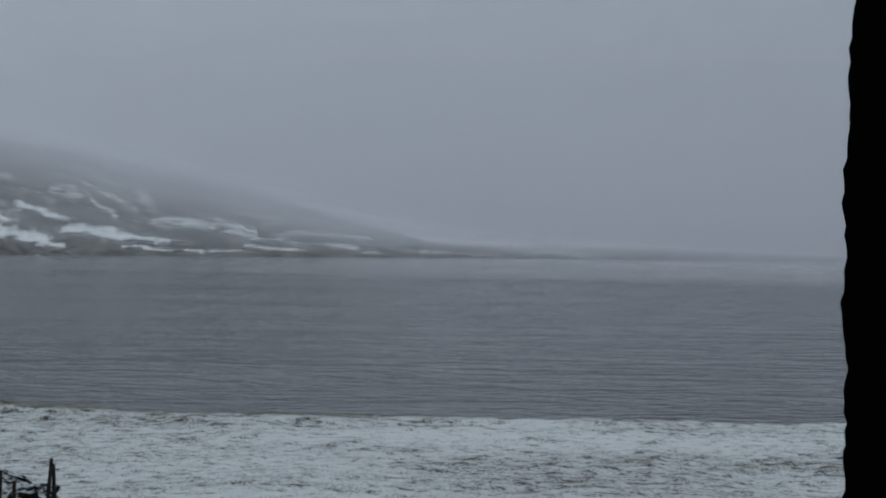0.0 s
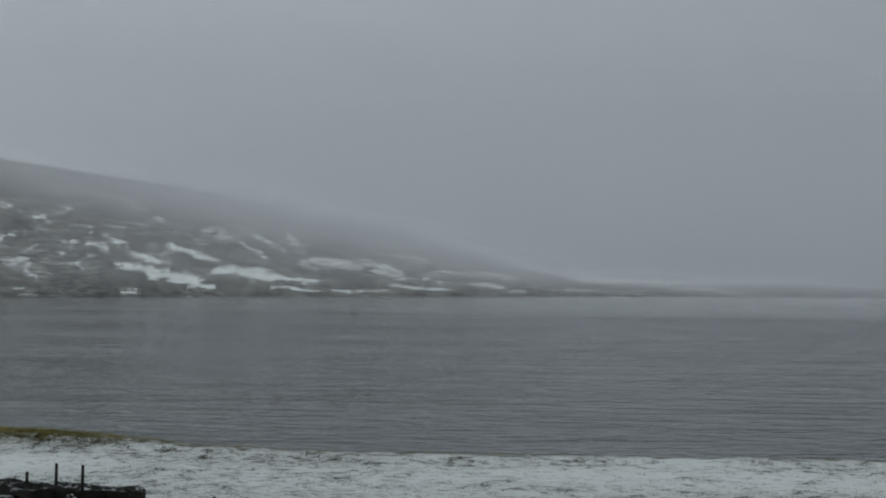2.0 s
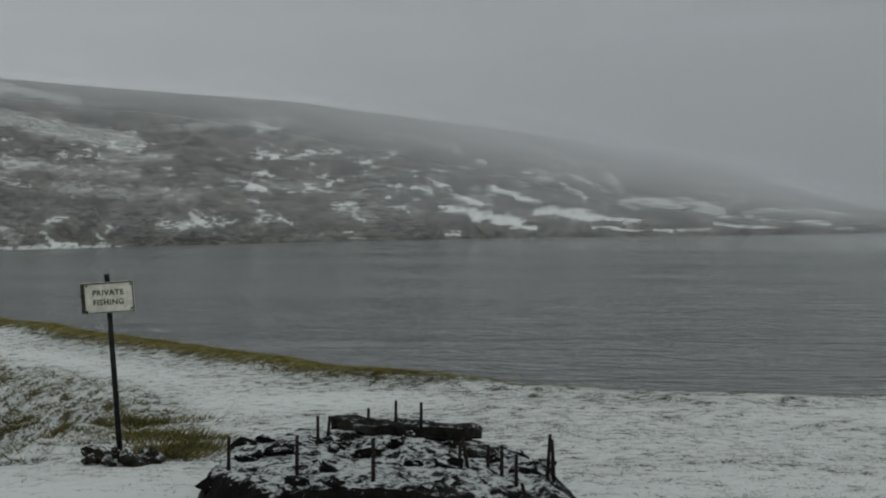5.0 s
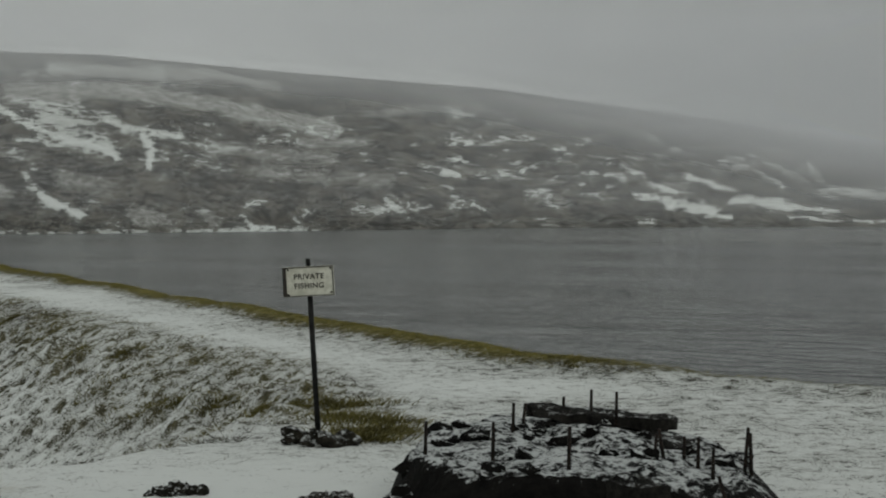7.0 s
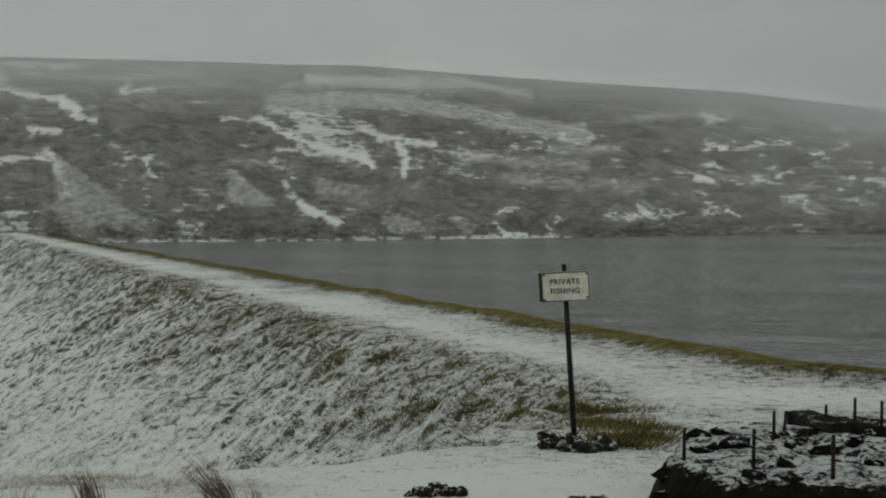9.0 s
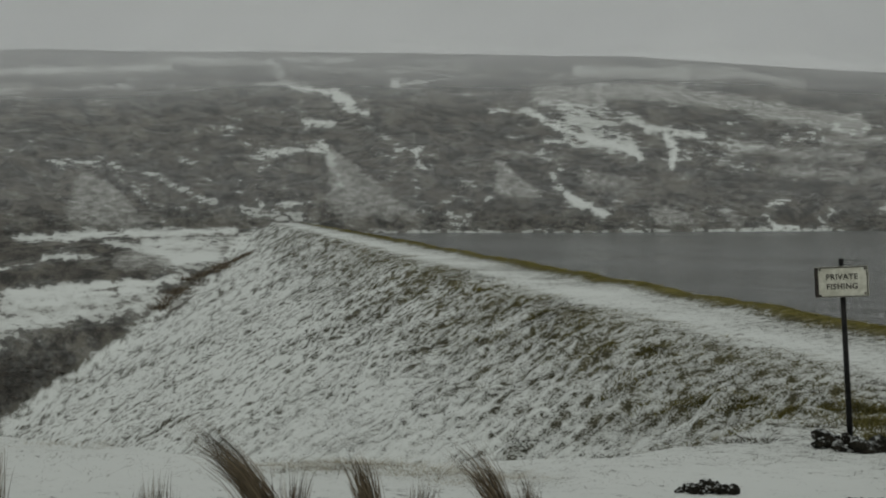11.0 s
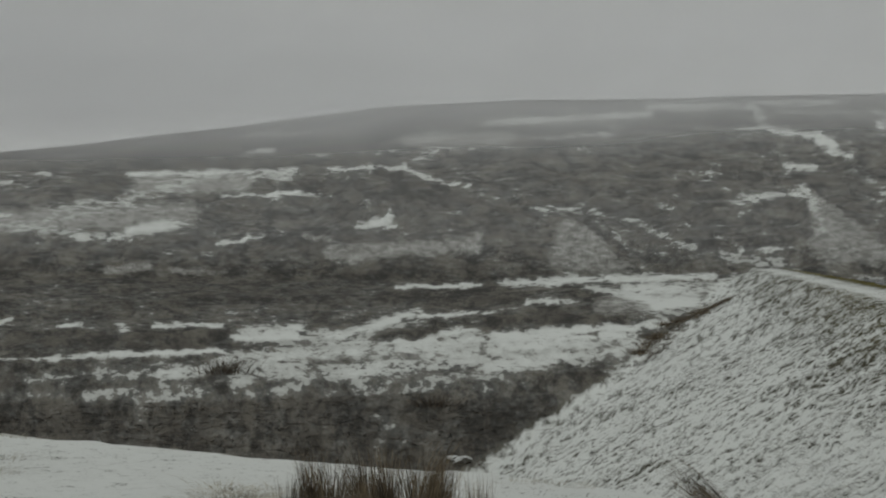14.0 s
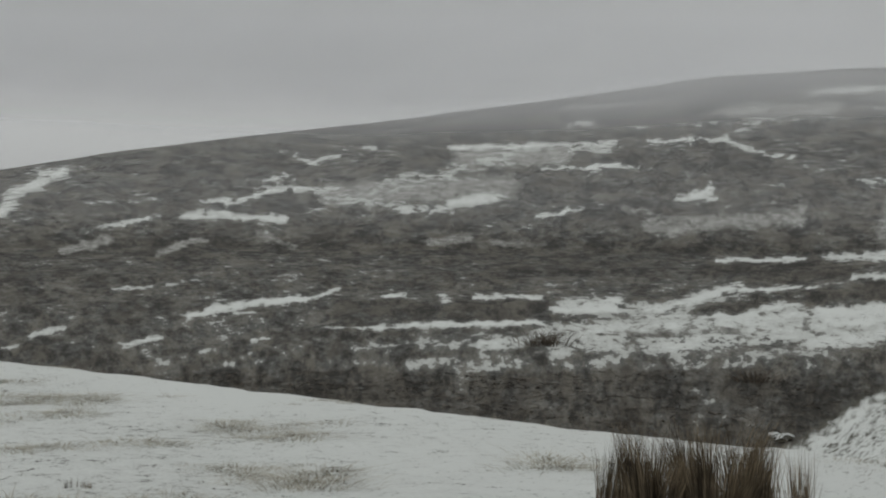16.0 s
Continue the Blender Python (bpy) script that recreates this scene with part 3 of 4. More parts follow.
# thinly covered pale grass and scree
PALE_FIELDS = [
    (32.87, 3.93, 30.89, 4.07, 0.40, 0.60), (30.89, 4.17, 28.15, 4.07, 0.28, 0.65), (29.12, 4.07, 25.62, 3.66, 0.28, 0.60),
    (25.62, 3.57, 22.01, 2.87, 0.30, 0.75), (31.69, 4.80, 26.21, 4.74, 0.18, 0.75), (26.21, 4.74, 23.91, 4.37, 0.14, 0.65),
    (31.26, 1.01, 29.88, 0.82, 0.36, 0.40), (28.89, -0.07, 27.71, -0.45, 0.28, 0.45), (51.60, 4.53, 45.91, 4.82, 0.18, 0.50),
    (45.91, 5.05, 42.79, 5.03, 0.12, 0.40), (38.04, 4.74, 35.66, 4.95, 0.14, 0.40), (39.62, 1.36, 37.62, -0.22, 0.24, 0.40),
    (41.61, 4.89, 38.04, 4.74, 0.14, 0.40), (34.44, 1.99, 31.86, 1.80, 0.28, 0.30),
]
PALE_SLOPE = [
    (57.10, -0.07, 52.07, 0.26, 0.28, 0.55), (56.51, -0.36, 55.73, -0.06, 0.18, 0.55), (52.07, 0.36, 51.88, 0.55, 0.22, 0.50),
    (64.83, -0.72, 63.44, -0.61, 0.14, 0.55), (62.64, -0.71, 60.85, -0.79, 0.16, 0.40), (58.09, 0.52, 57.10, 0.42, 0.08, 0.50),
    (70.79, -0.46, 69.60, -0.95, 0.16, 0.40), (77.56, -1.08, 76.04, -0.69, 0.14, 0.60), (74.30, -1.17, 73.14, -0.67, 0.12, 0.60),
    (73.14, -0.67, 72.65, -0.73, 0.10, 0.60), (68.43, 0.94, 62.06, 1.29, 0.40, 0.60), (63.66, 2.27, 60.08, 2.39, 0.32, 0.60),
    (54.41, 3.87, 50.78, 4.03, 0.28, 0.50), (60.09, 4.07, 56.16, 4.17, 0.12, 0.40),
]
PALE_NORTH = [
    (26.38, 2.22, 22.02, 1.86, 0.28, 0.40), (24.80, 1.44, 20.02, 1.07, 0.28, 0.40), (23.02, 2.35, 20.83, 2.46, 0.20, 0.45),
    (20.83, 3.45, 16.85, 3.76, 0.18, 0.40), (18.83, 1.67, 14.07, 1.09, 0.24, 0.30), (28.54, -0.06, 27.56, -0.46, 0.22, 0.50),
    (26.57, -0.06, 25.98, -0.45, 0.20, 0.40), (15.05, 0.69, 13.87, 0.30, 0.18, 0.35),
]
# scree fans placed to fit the camera's view: bearing and rise of the apex from the eye, bearings of both ends of the
# foot, its rise
FANS = [(40.45, 2.30, 36.72, 40.70, -0.52), (48.60, 1.31, 46.10, 50.02, -0.67), (34.24, 1.83, 32.48, 34.67, 0.31), (28.69, 0.07, 27.61, 29.08, -0.59)]
TERRACE = [(58.0, -3.6, 44.0, -3.3, 0.42, 0.7), (62.0, -4.6, 49.0, -4.3, 0.26, 0.4), (47.5, -1.9, 43.0, -1.3, 0.35, 0.8), (70.0, -4.2, 60.0, -4.0, 0.3, 0.25)]
SNOW = (
    SNOW_TONGUE, SNOW_SLOPE, SNOW_ROAD, SNOW_GULLY, SNOW_TRACK, SNOW_NORTH, SNOW_SHORE, SNOW_HEADLAND, SNOW_POINT,
    SNOW_WEST, SNOW_FIELD, SNOW_MOOR, VALLEY_STREAKS, VALLEY_SNOW, MEADOW_SNOW, TERRACE_SNOW, MEADOW_STIPPLE, TONGUE_BODY,
)


def streak_sum(az, el, rows):
    total = 0 * az
    for a0, e0, a1, e1, w, k in rows:
        ux, uy = a1 - a0, e1 - e0
        t = np.clip(((az - a0) * ux + (el - e0) * uy) / (ux * ux + uy * uy), 0, 1)
        r = np.hypot(az - a0 - t * ux, el - e0 - t * uy)
        total = np.maximum(total, k * (1 - ease(r, 0.1 * w, 2.0 * w)))
    return total


def polar_sheet():
    fine_az = np.arange(-22, 83, 0.1)
    az = np.concatenate([np.arange(-180, -22, 3.0), fine_az, np.arange(83.0, 180, 3.0)])
    close = 2.0 * 1.02 ** np.arange(0, 78)
    near = close[-1] * 1.0045 ** np.arange(1, 550)
    valley = near[-1] * 1.012 ** np.arange(1, 80)
    mid = np.arange(valley[-1] + 3.0, 900, 3.0)
    outer = 900 * 1.04 ** np.arange(1, 45)
    rad = np.concatenate([[0.01, 0.5, 1.2], close, near, valley, mid, outer])
    A, D = np.meshgrid(np.radians(az), rad)
    return -np.sin(A) * D, np.cos(A) * D


def build_ground():
    x, y = polar_sheet()
    rows, cols = x.shape
    x, y = x.ravel(), y.ravel()
    z = height(x, y)
    d = np.hypot(x, y)
    az = np.degrees(np.arctan2(-x, y))
    el = np.degrees(np.arctan2(z - 5, d))
    s, n = dam_places(x, y)
    o1, o2 = lake_edge(x, y), valley_edge(x, y)
    far = ease(np.maximum(z - (2.2 - np.maximum(o2, 0) / 1.9), (d - 300) * 0.1), 0.4, 1.5) * ease(d, 60, 90)
    wa = az + 0.42 * fbm(az * 2.6, el * 4.5, 4, 41, 0.6)
    we = el + 0.24 * fbm(az * 2.6 + 40, el * 4.5, 4, 42, 0.6)
    hillside = 0.0 + 0.16 * ease(el, 3.4, 5.0) + 0.55 * fbm(az * 0.5, el * 1.5, 4, 44)
    hillside = hillside + 0.16 * ease(20 - az, 0, 14) * ease(el, -0.2, 0.6)
    lying = 0 * az
    for rows_of in SNOW:
        lying = np.maximum(lying, streak_sum(wa, we, rows_of))
    hillside = hillside + lying + 0.4 * streak_sum(wa, we, PALE_FIELDS) * (el > 2.5)
    hillside = hillside - 0.22 * np.exp(-(((el + 0.95) / 0.35) ** 2)) * ease(az, 50, 56)
    meadow = ease(-el, 1.0, 1.5) * (1 - ease(-el, 4.2, 5.2)) * ease(az, 41, 43)
    hillside = hillside + meadow * (0.06 + 0.06 * (1 - ease(az, 48, 66)) + 0.06 * ease(-el, 2.0, 2.6) * (1 - ease(az, 55, 62))) - 0.06 * ease(-el, 4.5, 5.2) * ease(az, 44, 48)
    hillside = hillside - streak_sum(wa, we, DARK_HEATHER) - streak_sum(wa, we, DARK_TERRACE)
    dapple = ease(fbm(az * 2.2, el * 5.0, 3, 48, 0.6), 0.08, 0.2) * ease(el, -0.3, 0.2) * (1 - ease(el, 2.6, 3.4))
    hillside = hillside + (0.2 + 0.4 * ease(az, 9, 14) * (1 - ease(az, 25, 28))) * dapple * ease(fbm(az * 0.25, el * 0.6, 2, 49), -0.2, 0.12)
    strand = np.exp(-(((d - np.interp(az, SHORE_AZ, SHORE_D) - 14 * fbm(az * 0.8, 0 * az, 3, 21) - 1.0) / 2.0) ** 2)) * ease(az, 18, 24) * (1 - ease(az, 38.5, 39.5))
    hillside = hillside + 0.75 * strand
    scree = 0 * az
    for a0, e0, f0, f1, e1 in FANS:
        fa, fe = az + 0.7 * fbm(az * 1.2, el * 1.8, 4, 45), el + 0.35 * fbm(az * 0.9 + 9, el * 1.4, 3, 46)
        t = np.clip((e0 - fe) / (e0 - e1), 0, 1.2)
        mid, half = a0 + t * ((f0 + f1) / 2 - a0), 0.12 + t * (f1 - f0) / 2
        scree = np.maximum(scree, 0.7 * (1 - ease(np.abs(fa - mid) / half, 0.55, 1.15)) * ease(t, 0, 0.12) * (1 - ease(t, 0.85, 1.1)))
    for rows_of in (PALE_FIELDS, PALE_SLOPE, PALE_NORTH):
        scree = np.maximum(scree, np.minimum(0.9, 1.5 * streak_sum(wa, we, rows_of)))
    scree = scree * (d > 260)
    scree = np.maximum(scree, streak_sum(wa, we, TERRACE) * (d > 90) * far)
    # near ground: snow on the track and bank, thinner on the grassy slope
    level = ease(soft_min(n - 5.0, y - 14.0, 3.0), -2, 3)
    close = 0.98 - 0.24 * level + 0.45 * fbm(x * 0.25, y * 0.25, 4, 51)
    crest = ease(bank_edge(x, y) - (10 - n), -1, 4)
    face = ease(o2, -1.0, 1.5)
    close = close + face * crest * (0.12 - 0.05 * ease(8 - o2, 0, 8))
    brow = np.exp(-(((o2 + 0.2) / 1.0) ** 2)) * ease(d, 15, 24) * ease(170 - d, 0, 60) * crest
    lip = ease(o1, -1.5 + 0.7 * (1 - ease(-x, 2, 9)), -0.6) * (0.3 + 0.7 * ease(-x, 3, 9))
    trod = ease(o1, -6.0, -3.8) * (1 - ease(o1, -3.2, -1.6)) * ease(d, 20, 26)
    tuft, patch = rough_ground(x, y)
    inside = clumps(x, y)
    # hummock sides that face the camera are bared to fit its view
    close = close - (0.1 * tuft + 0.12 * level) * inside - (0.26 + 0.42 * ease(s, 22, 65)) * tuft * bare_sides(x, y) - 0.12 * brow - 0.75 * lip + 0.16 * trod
    mossy = 0.22 * np.exp(-(((o2 - 1.0) / 2.0) ** 2)) * ease(d, 15, 24) * ease(170 - d, 0, 60) * crest
    moss = np.clip(np.maximum(0.4 * brow, mossy) + lip, 0, 1) * (1 - ease(d, 230, 300)) * (1 - far)
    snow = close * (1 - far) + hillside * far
    me = bpy.data.meshes.new("ground")
    me.vertices.add(rows * cols)
    me.vertices.foreach_set("co", np.stack([x, y, z], 1).astype(np.float32).ravel())
    i = np.arange((rows - 1) * cols).reshape(rows - 1, cols)
    j = np.roll(i, -1, axis=1)
    quads = np.stack([i, j, j + cols, i + cols], -1).reshape(-1, 4)[:, ::-1]
    me.loops.add(quads.size)
    me.loops.foreach_set("vertex_index", quads.ravel().astype(np.int32))
    me.polygons.add(len(quads))
    me.polygons.foreach_set("loop_start", np.arange(0, quads.size, 4, dtype=np.int32))
    me.polygons.foreach_set("use_smooth", np.ones(len(quads), dtype=bool))
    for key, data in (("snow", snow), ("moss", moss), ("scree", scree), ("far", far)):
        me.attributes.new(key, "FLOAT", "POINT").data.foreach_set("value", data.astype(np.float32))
    eye_polar = np.stack([np.radians(az) * 350, 1.5 * z, 58 * np.log(d)], 1)
    me.attributes.new("eye_polar", "FLOAT_VECTOR", "POINT").data.foreach_set("vector", eye_polar.astype(np.float32).ravel())
    me.update(calc_edges=True)
    me.materials.append(GROUND)
    return tagged(new("ground", me), "snow-dusted moorland with earth dam, valley and heather hillside", "ground", kind="structure")


build_ground()


def at(x, y):
    return float(height(np.array([x]), np.array([y]))[0])


def bearing(az, d, z=None):
    x, y = -math.sin(radians(az)) * d, math.cos(radians(az)) * d
    return Vector((x, y, at(x, y) if z is None else z))


def part(name, bm, material, parent=None, label="", smooth=False):
    me = bpy.data.meshes.new(name)
    bm.to_mesh(me)
    bm.free()
    me.materials.append(material)
    if smooth:
        me.polygons.foreach_set("use_smooth", [True] * len(me.polygons))
    ob = new(name, me)
    if parent is not None:
        ob.parent = parent
    if label:
        ob["label"] = label
    return ob


# ---- lake ----
def build_lake():
    bm = bmesh.new()
    ring = [(3500, 24), (-5.5, 24)] + [tuple(ALONG * s + ACROSS * 12.6) for s in (24, 120, 240, 345)] + [(-420, 1500), (-420, 3800), (3500, 3800)]
    bm.faces.new([bm.verts.new((x, y, 0)) for x, y in reversed(ring)])
    ob = part("water", bm, WATER)
    return tagged(ob, "grey wind-rippled reservoir under falling snow", "lake", kind="structure")


build_lake()


# ---- mist: curved sheets round the eye that stand in for haze ----
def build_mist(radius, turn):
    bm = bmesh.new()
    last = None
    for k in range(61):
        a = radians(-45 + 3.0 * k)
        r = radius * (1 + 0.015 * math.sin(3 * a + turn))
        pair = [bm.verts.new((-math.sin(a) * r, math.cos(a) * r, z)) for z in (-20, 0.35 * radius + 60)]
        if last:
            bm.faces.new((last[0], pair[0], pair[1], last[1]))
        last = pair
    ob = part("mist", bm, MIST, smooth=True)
    return tagged(ob, "curved see-through sheet standing in for haze and low cloud", "mist", kind="stuff")


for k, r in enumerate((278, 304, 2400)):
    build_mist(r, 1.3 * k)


# ---- grass, tussocks and rushes ----
def blades(roots, heights, lean, width, seed, segments=1):
    """One mesh of bent tapering blades that stand on the roots."""
    rng = np.random.default_rng(seed)
    count = len(roots)
    turn = rng.uniform(0, 2 * np.pi, count)
    side = np.stack([np.cos(turn), np.sin(turn), 0 * turn], 1) * (width * rng.uniform(0.6, 1.4, count))[:, None]
    levels = []
    for k in range(segments + 1):
        t = k / segments
        mid = roots + lean * (t**1.6) + np.stack([0 * turn, 0 * turn, heights * t * (1 - 0.12 * t)], 1)
        levels.append((mid - side * (1 - t) * 0.5, mid + side * (1 - t) * 0.5) if k < segments else (mid,))
    flat = [v for pair in levels for v in pair]
    verts = np.stack(flat, 1).reshape(-1, 3)
    per = len(flat)
    base = np.arange(count) * per
    faces = []
    for k in range(segments - 1):
        faces.append(np.stack([base + 2 * k, base + 2 * k + 1, base + 2 * k + 3, base + 2 * k, base + 2 * k + 3, base + 2 * k + 2], 1).reshape(-1, 3))
    k = segments - 1
    faces.append(np.stack([base + 2 * k, base + 2 * k + 1, base + 2 * k + 2], 1))
    return verts, np.concatenate(faces)


def blade_object(name, data, material):
    me = bpy.data.meshes.new(name)
    me.from_pydata(data[0].tolist(), [], data[1].tolist())
    me.materials.append(material)
    return new(name, me)


def scatter(x, y, per, spread, tall, width, seed, wind=(0.5, -0.2), segments=2, loose=0.25):
    """Blades in tufts round the given places."""
    rng = np.random.default_rng(seed)
    size = rng.uniform(0.5, 1.3, len(x))
    gx, gy, size = np.repeat(x, per), np.repeat(y, per), np.repeat(size, per)
    off = rng.normal(0, 1, (len(gx), 2)) * (spread * size)[:, None]
    rx, ry = gx + off[:, 0], gy + off[:, 1]
    roots = np.stack([rx, ry, height(rx, ry) - 0.02], 1)
    h = tall * size * rng.uniform(0.5, 1.2, len(gx))
    lean = np.stack([off[:, 0] * 1.2 + wind[0] * h + rng.normal(0, loose, len(gx)) * h, off[:, 1] * 1.2 + wind[1] * h + rng.normal(0, loose, len(gx)) * h, -0.3 * h], 1)
    return blades(roots, h, lean, width, seed + 1, segments)


def build_slope_grass():
    rng = np.random.default_rng(7)
    u = rng.uniform(0, 1, 60000)
    s, n = 4 + 205 * u**1.25, rng.uniform(-18, 11.5, 60000)
    x, y = s * ALONG[0] + n * ACROSS[0], s * ALONG[1] + n * ACROSS[1]
    o2 = valley_edge(x, y)
    d = np.hypot(x, y)
    thick = 0.04 + 0.3 * ease(fbm(x * 0.14, y * 0.14, 3, 61), -0.16, 0.16) + 0.16 * ease(7 - o2, 0, 7)
    thick = thick * (1 - 0.5 * ease(d, 90, 170))
    keep = (o2 > -1.0) & (10 - n < bank_edge(x, y) + 1) & (rng.uniform(0, 1, len(x)) < thick) & (height(x, y) > -9.5)
    x, y, o2 = x[keep], y[keep], o2[keep]
    green = (o2 < 2.2 + 1.6 * rng.normal(0, 1, len(x))) & (x < -6) & (fbm(x * 0.35, y * 0.35, 3, 62) > -0.06)
    x1, y1 = x[~green][:9000], y[~green][:9000]
    dark = rng.uniform(0, 1, len(x1)) < 0.55
    for flag, name, tall, material, label in (
        (dark, "heather_tufts", 0.16, HEATHER, "dark heather sprigs poking through snow on the dam slope"),
        (~dark, "tussock_grass", 0.2, TUSSOCK, "straw-coloured tussocks poking through snow on the dam slope"),
    ):
        ob = blade_object(name, scatter(x1[flag], y1[flag], 26, 0.11, tall * 0.75, 0.02, 8, (0.15, -0.1), 1, 0.6), material)
        tagged(ob, label, "grass", kind="stuff")
    ob = blade_object("verge_grass", scatter(x[green][:4200], y[green][:4200], 30, 0.17, 0.14, 0.02, 9, (0.3, -0.1), 1, 0.5), OLIVE)
    tagged(ob, "olive grass along the brow of the dam", "grass", kind="stuff")


def abutment_shrubs():
    """Brown shrubs in two rows where the dam meets the terrace."""
    rng = np.random.default_rng(93)
    xs, ys = [], []
    for a0, e0, a1, e1, count in ((45.5, -2.62, 44.3, -2.25, 22), (44.3, -2.2, 43.1, -1.62, 34), (46.3, -3.6, 45.5, -2.85, 34)):
        for t in rng.uniform(0, 1, count):
            az, rise = a0 + t * (a1 - a0) + rng.normal(0, 0.03), math.tan(radians(e0 + t * (e1 - e0)))
            d = np.arange(60, 330, 0.5)
            x, y = -math.sin(radians(az)) * d, math.cos(radians(az)) * d
            hit = int(np.argmax(height(x, y) - 5 > d * rise))
            xs.append(x[hit])
            ys.append(y[hit])
    data = scatter(np.array(xs), np.array(ys), 30, 0.45, 0.8, 0.06, 94, (0.0, 0.0))
    tagged(blade_object("abutment_shrubs", data, RUSH), "brown leafless shrubs along the foot of the dam", "shrub", kind="stuff")


# olive clumps along the brow and round the sign: bearing, distance
BROW = [
    (28.2, 31), (26.0, 29), (23.6, 25.5), (22.6, 24), (21.4, 23.5), (21.1, 19.4), (20.2, 20.8), (20.7, 18.6), (20.0, 19.6), (29.8, 34), (34.0, 53), (32.0, 43), (35.0, 60), (33.0, 48),
    (29.2, 36.5), (37.0, 68), (24.6, 27), (30.8, 39), (36.0, 64), (38.0, 80), (21.7, 21.4), (27.2, 30.5), (38.8, 96),
]


def build_brow_clumps():
    rng = np.random.default_rng(67)
    xs, ys = [], []
    for az, d in BROW:
        c = bearing(az, d, 0)
        wide = 0.3 * (d / 30) * rng.uniform(0.7, 1.4)
        a, r = rng.uniform(0, 6.28, 44), wide * np.abs(rng.normal(0, 1.1, 44))
        xs.append(c.x + np.cos(a) * r * 1.5 * 0.7 - np.sin(a) * r * 0.5)
        ys.append(c.y + np.sin(a) * r * 0.9 + np.cos(a) * r * 0.4)
    data = scatter(np.concatenate(xs), np.concatenate(ys), 14, 0.13, 0.22, 0.02, 68, (0.3, -0.1))
    tagged(blade_object("grass_clumps", data, OLIVE), "olive grass clumps showing through snow on the brow", "grass", kind="stuff")


abutment_shrubs()


def build_lip_grass():
    rng = np.random.default_rng(17)
    pick = 26000
    s, n = 2 + 190 * rng.uniform(0, 1, pick) ** 1.6, rng.uniform(11, 17, pick)
    x, y = s * ALONG[0] + n * ACROSS[0], s * ALONG[1] + n * ACROSS[1]
    x2, y2 = rng.uniform(-9, 14, 9000), rng.uniform(23.5, 29, 9000)
    x, y = np.concatenate([x, x2]), np.concatenate([y, y2])
    o1 = lake_edge(x, y)
    patch = fbm(x * 0.5, y * 0.5, 3, 71) + 0.5
    thin = ease(-x, 3, 9)
    keep = (o1 > -1.3 + 0.5 * fbm(x * 0.2, y * 0.2, 3, 72)) & (o1 < 0.7) & (o1 > -1.7 + 1.0 * (1 - thin)) & (patch + 0.5 * thin > rng.uniform(0.4, 1.0, len(x)))
    x, y = x[keep][:9000], y[keep][:9000]
    ob = blade_object("bank_grass", scatter(x, y, 12, 0.14, 0.09, 0.03, 18, segments=1), VERGE)
    tagged(ob, "mossy olive grass strip along the reservoir bank", "grass", kind="stuff")


def build_snow_flecks():
    """Grass tips that pierce the thin snow on the level ground."""
    rng = np.random.default_rng(27)
    x, y = rng.uniform(-16, 12, 14000), rng.uniform(8, 27, 14000)
    keep = (lake_edge(x, y) < -1.2) & (valley_edge(x, y) < 0) & (fbm(x * 0.4, y * 0.4, 4, 81) > 0.03)
    x, y = x[keep][:4500], y[keep][:4500]
    x2, y2 = rng.uniform(-32, -8, 9000), rng.uniform(1, 13, 9000)
    keep = (valley_edge(x2, y2) < -0.3) & (fbm(x2 * 0.6, y2 * 0.6, 4, 83) > 0.13)
    tips = scatter(x2[keep][:420], y2[keep][:420], 80, 0.14, 0.12, 0.01, 29)
    tagged(blade_object("bank_tufts", tips, PALE), "pale dead grass tufts in deep snow on the bank", "grass", kind="stuff")
    ob = blade_object("grass_tips", scatter(x, y, 6, 0.09, 0.06, 0.012, 28, segments=1), TUSSOCK)
    tagged(ob, "short dead grass tips piercing thin snow", "grass", kind="stuff")


def build_rush(az, d, wide, tall, count, wind, seed, loose=0.05):
    rng = np.random.default_rng(seed)
    c = bearing(az, d)
    groups = max(4, int(wide * 34))
    spot = rng.uniform(-0.8, 0.8, (groups, 2)) * wide
    bend = rng.normal(0, loose, (groups, 2))
    size = rng.uniform(0.62, 1.08, groups)
    pick = rng.integers(0, groups, count)
    local = rng.normal(0, 0.035, (count, 2))
    off = spot[pick] + local
    rx, ry = c.x + off[:, 0], c.y + off[:, 1]
    roots = np.stack([rx, ry, height(rx, ry) - 0.03], 1)
    h = tall * size[pick] * rng.uniform(0.5, 1.0, count)
    tilt = np.array(wind) + bend[pick] + local * 0.7 + rng.normal(0, 0.045, (count, 2))
    lean = np.stack([tilt[:, 0] * h, tilt[:, 1] * h, -0.15 * h], 1)
    root = new("rush_clump")
    root.location = c
    for k in range(4):
        ob = blade_object("tuft", blades((roots - np.array(c))[k::4], h[k::4], lean[k::4], 0.009, seed + 1 + k, 4), RUSH)
        ob["kind"] = "stuff"
        ob.parent = root
    return tagged(root, "clump of dead brown rushes standing in snow", "rushes", group="rush clumps on the bank")


build_slope_grass()
build_brow_clumps()
build_lip_grass()
build_snow_flecks()


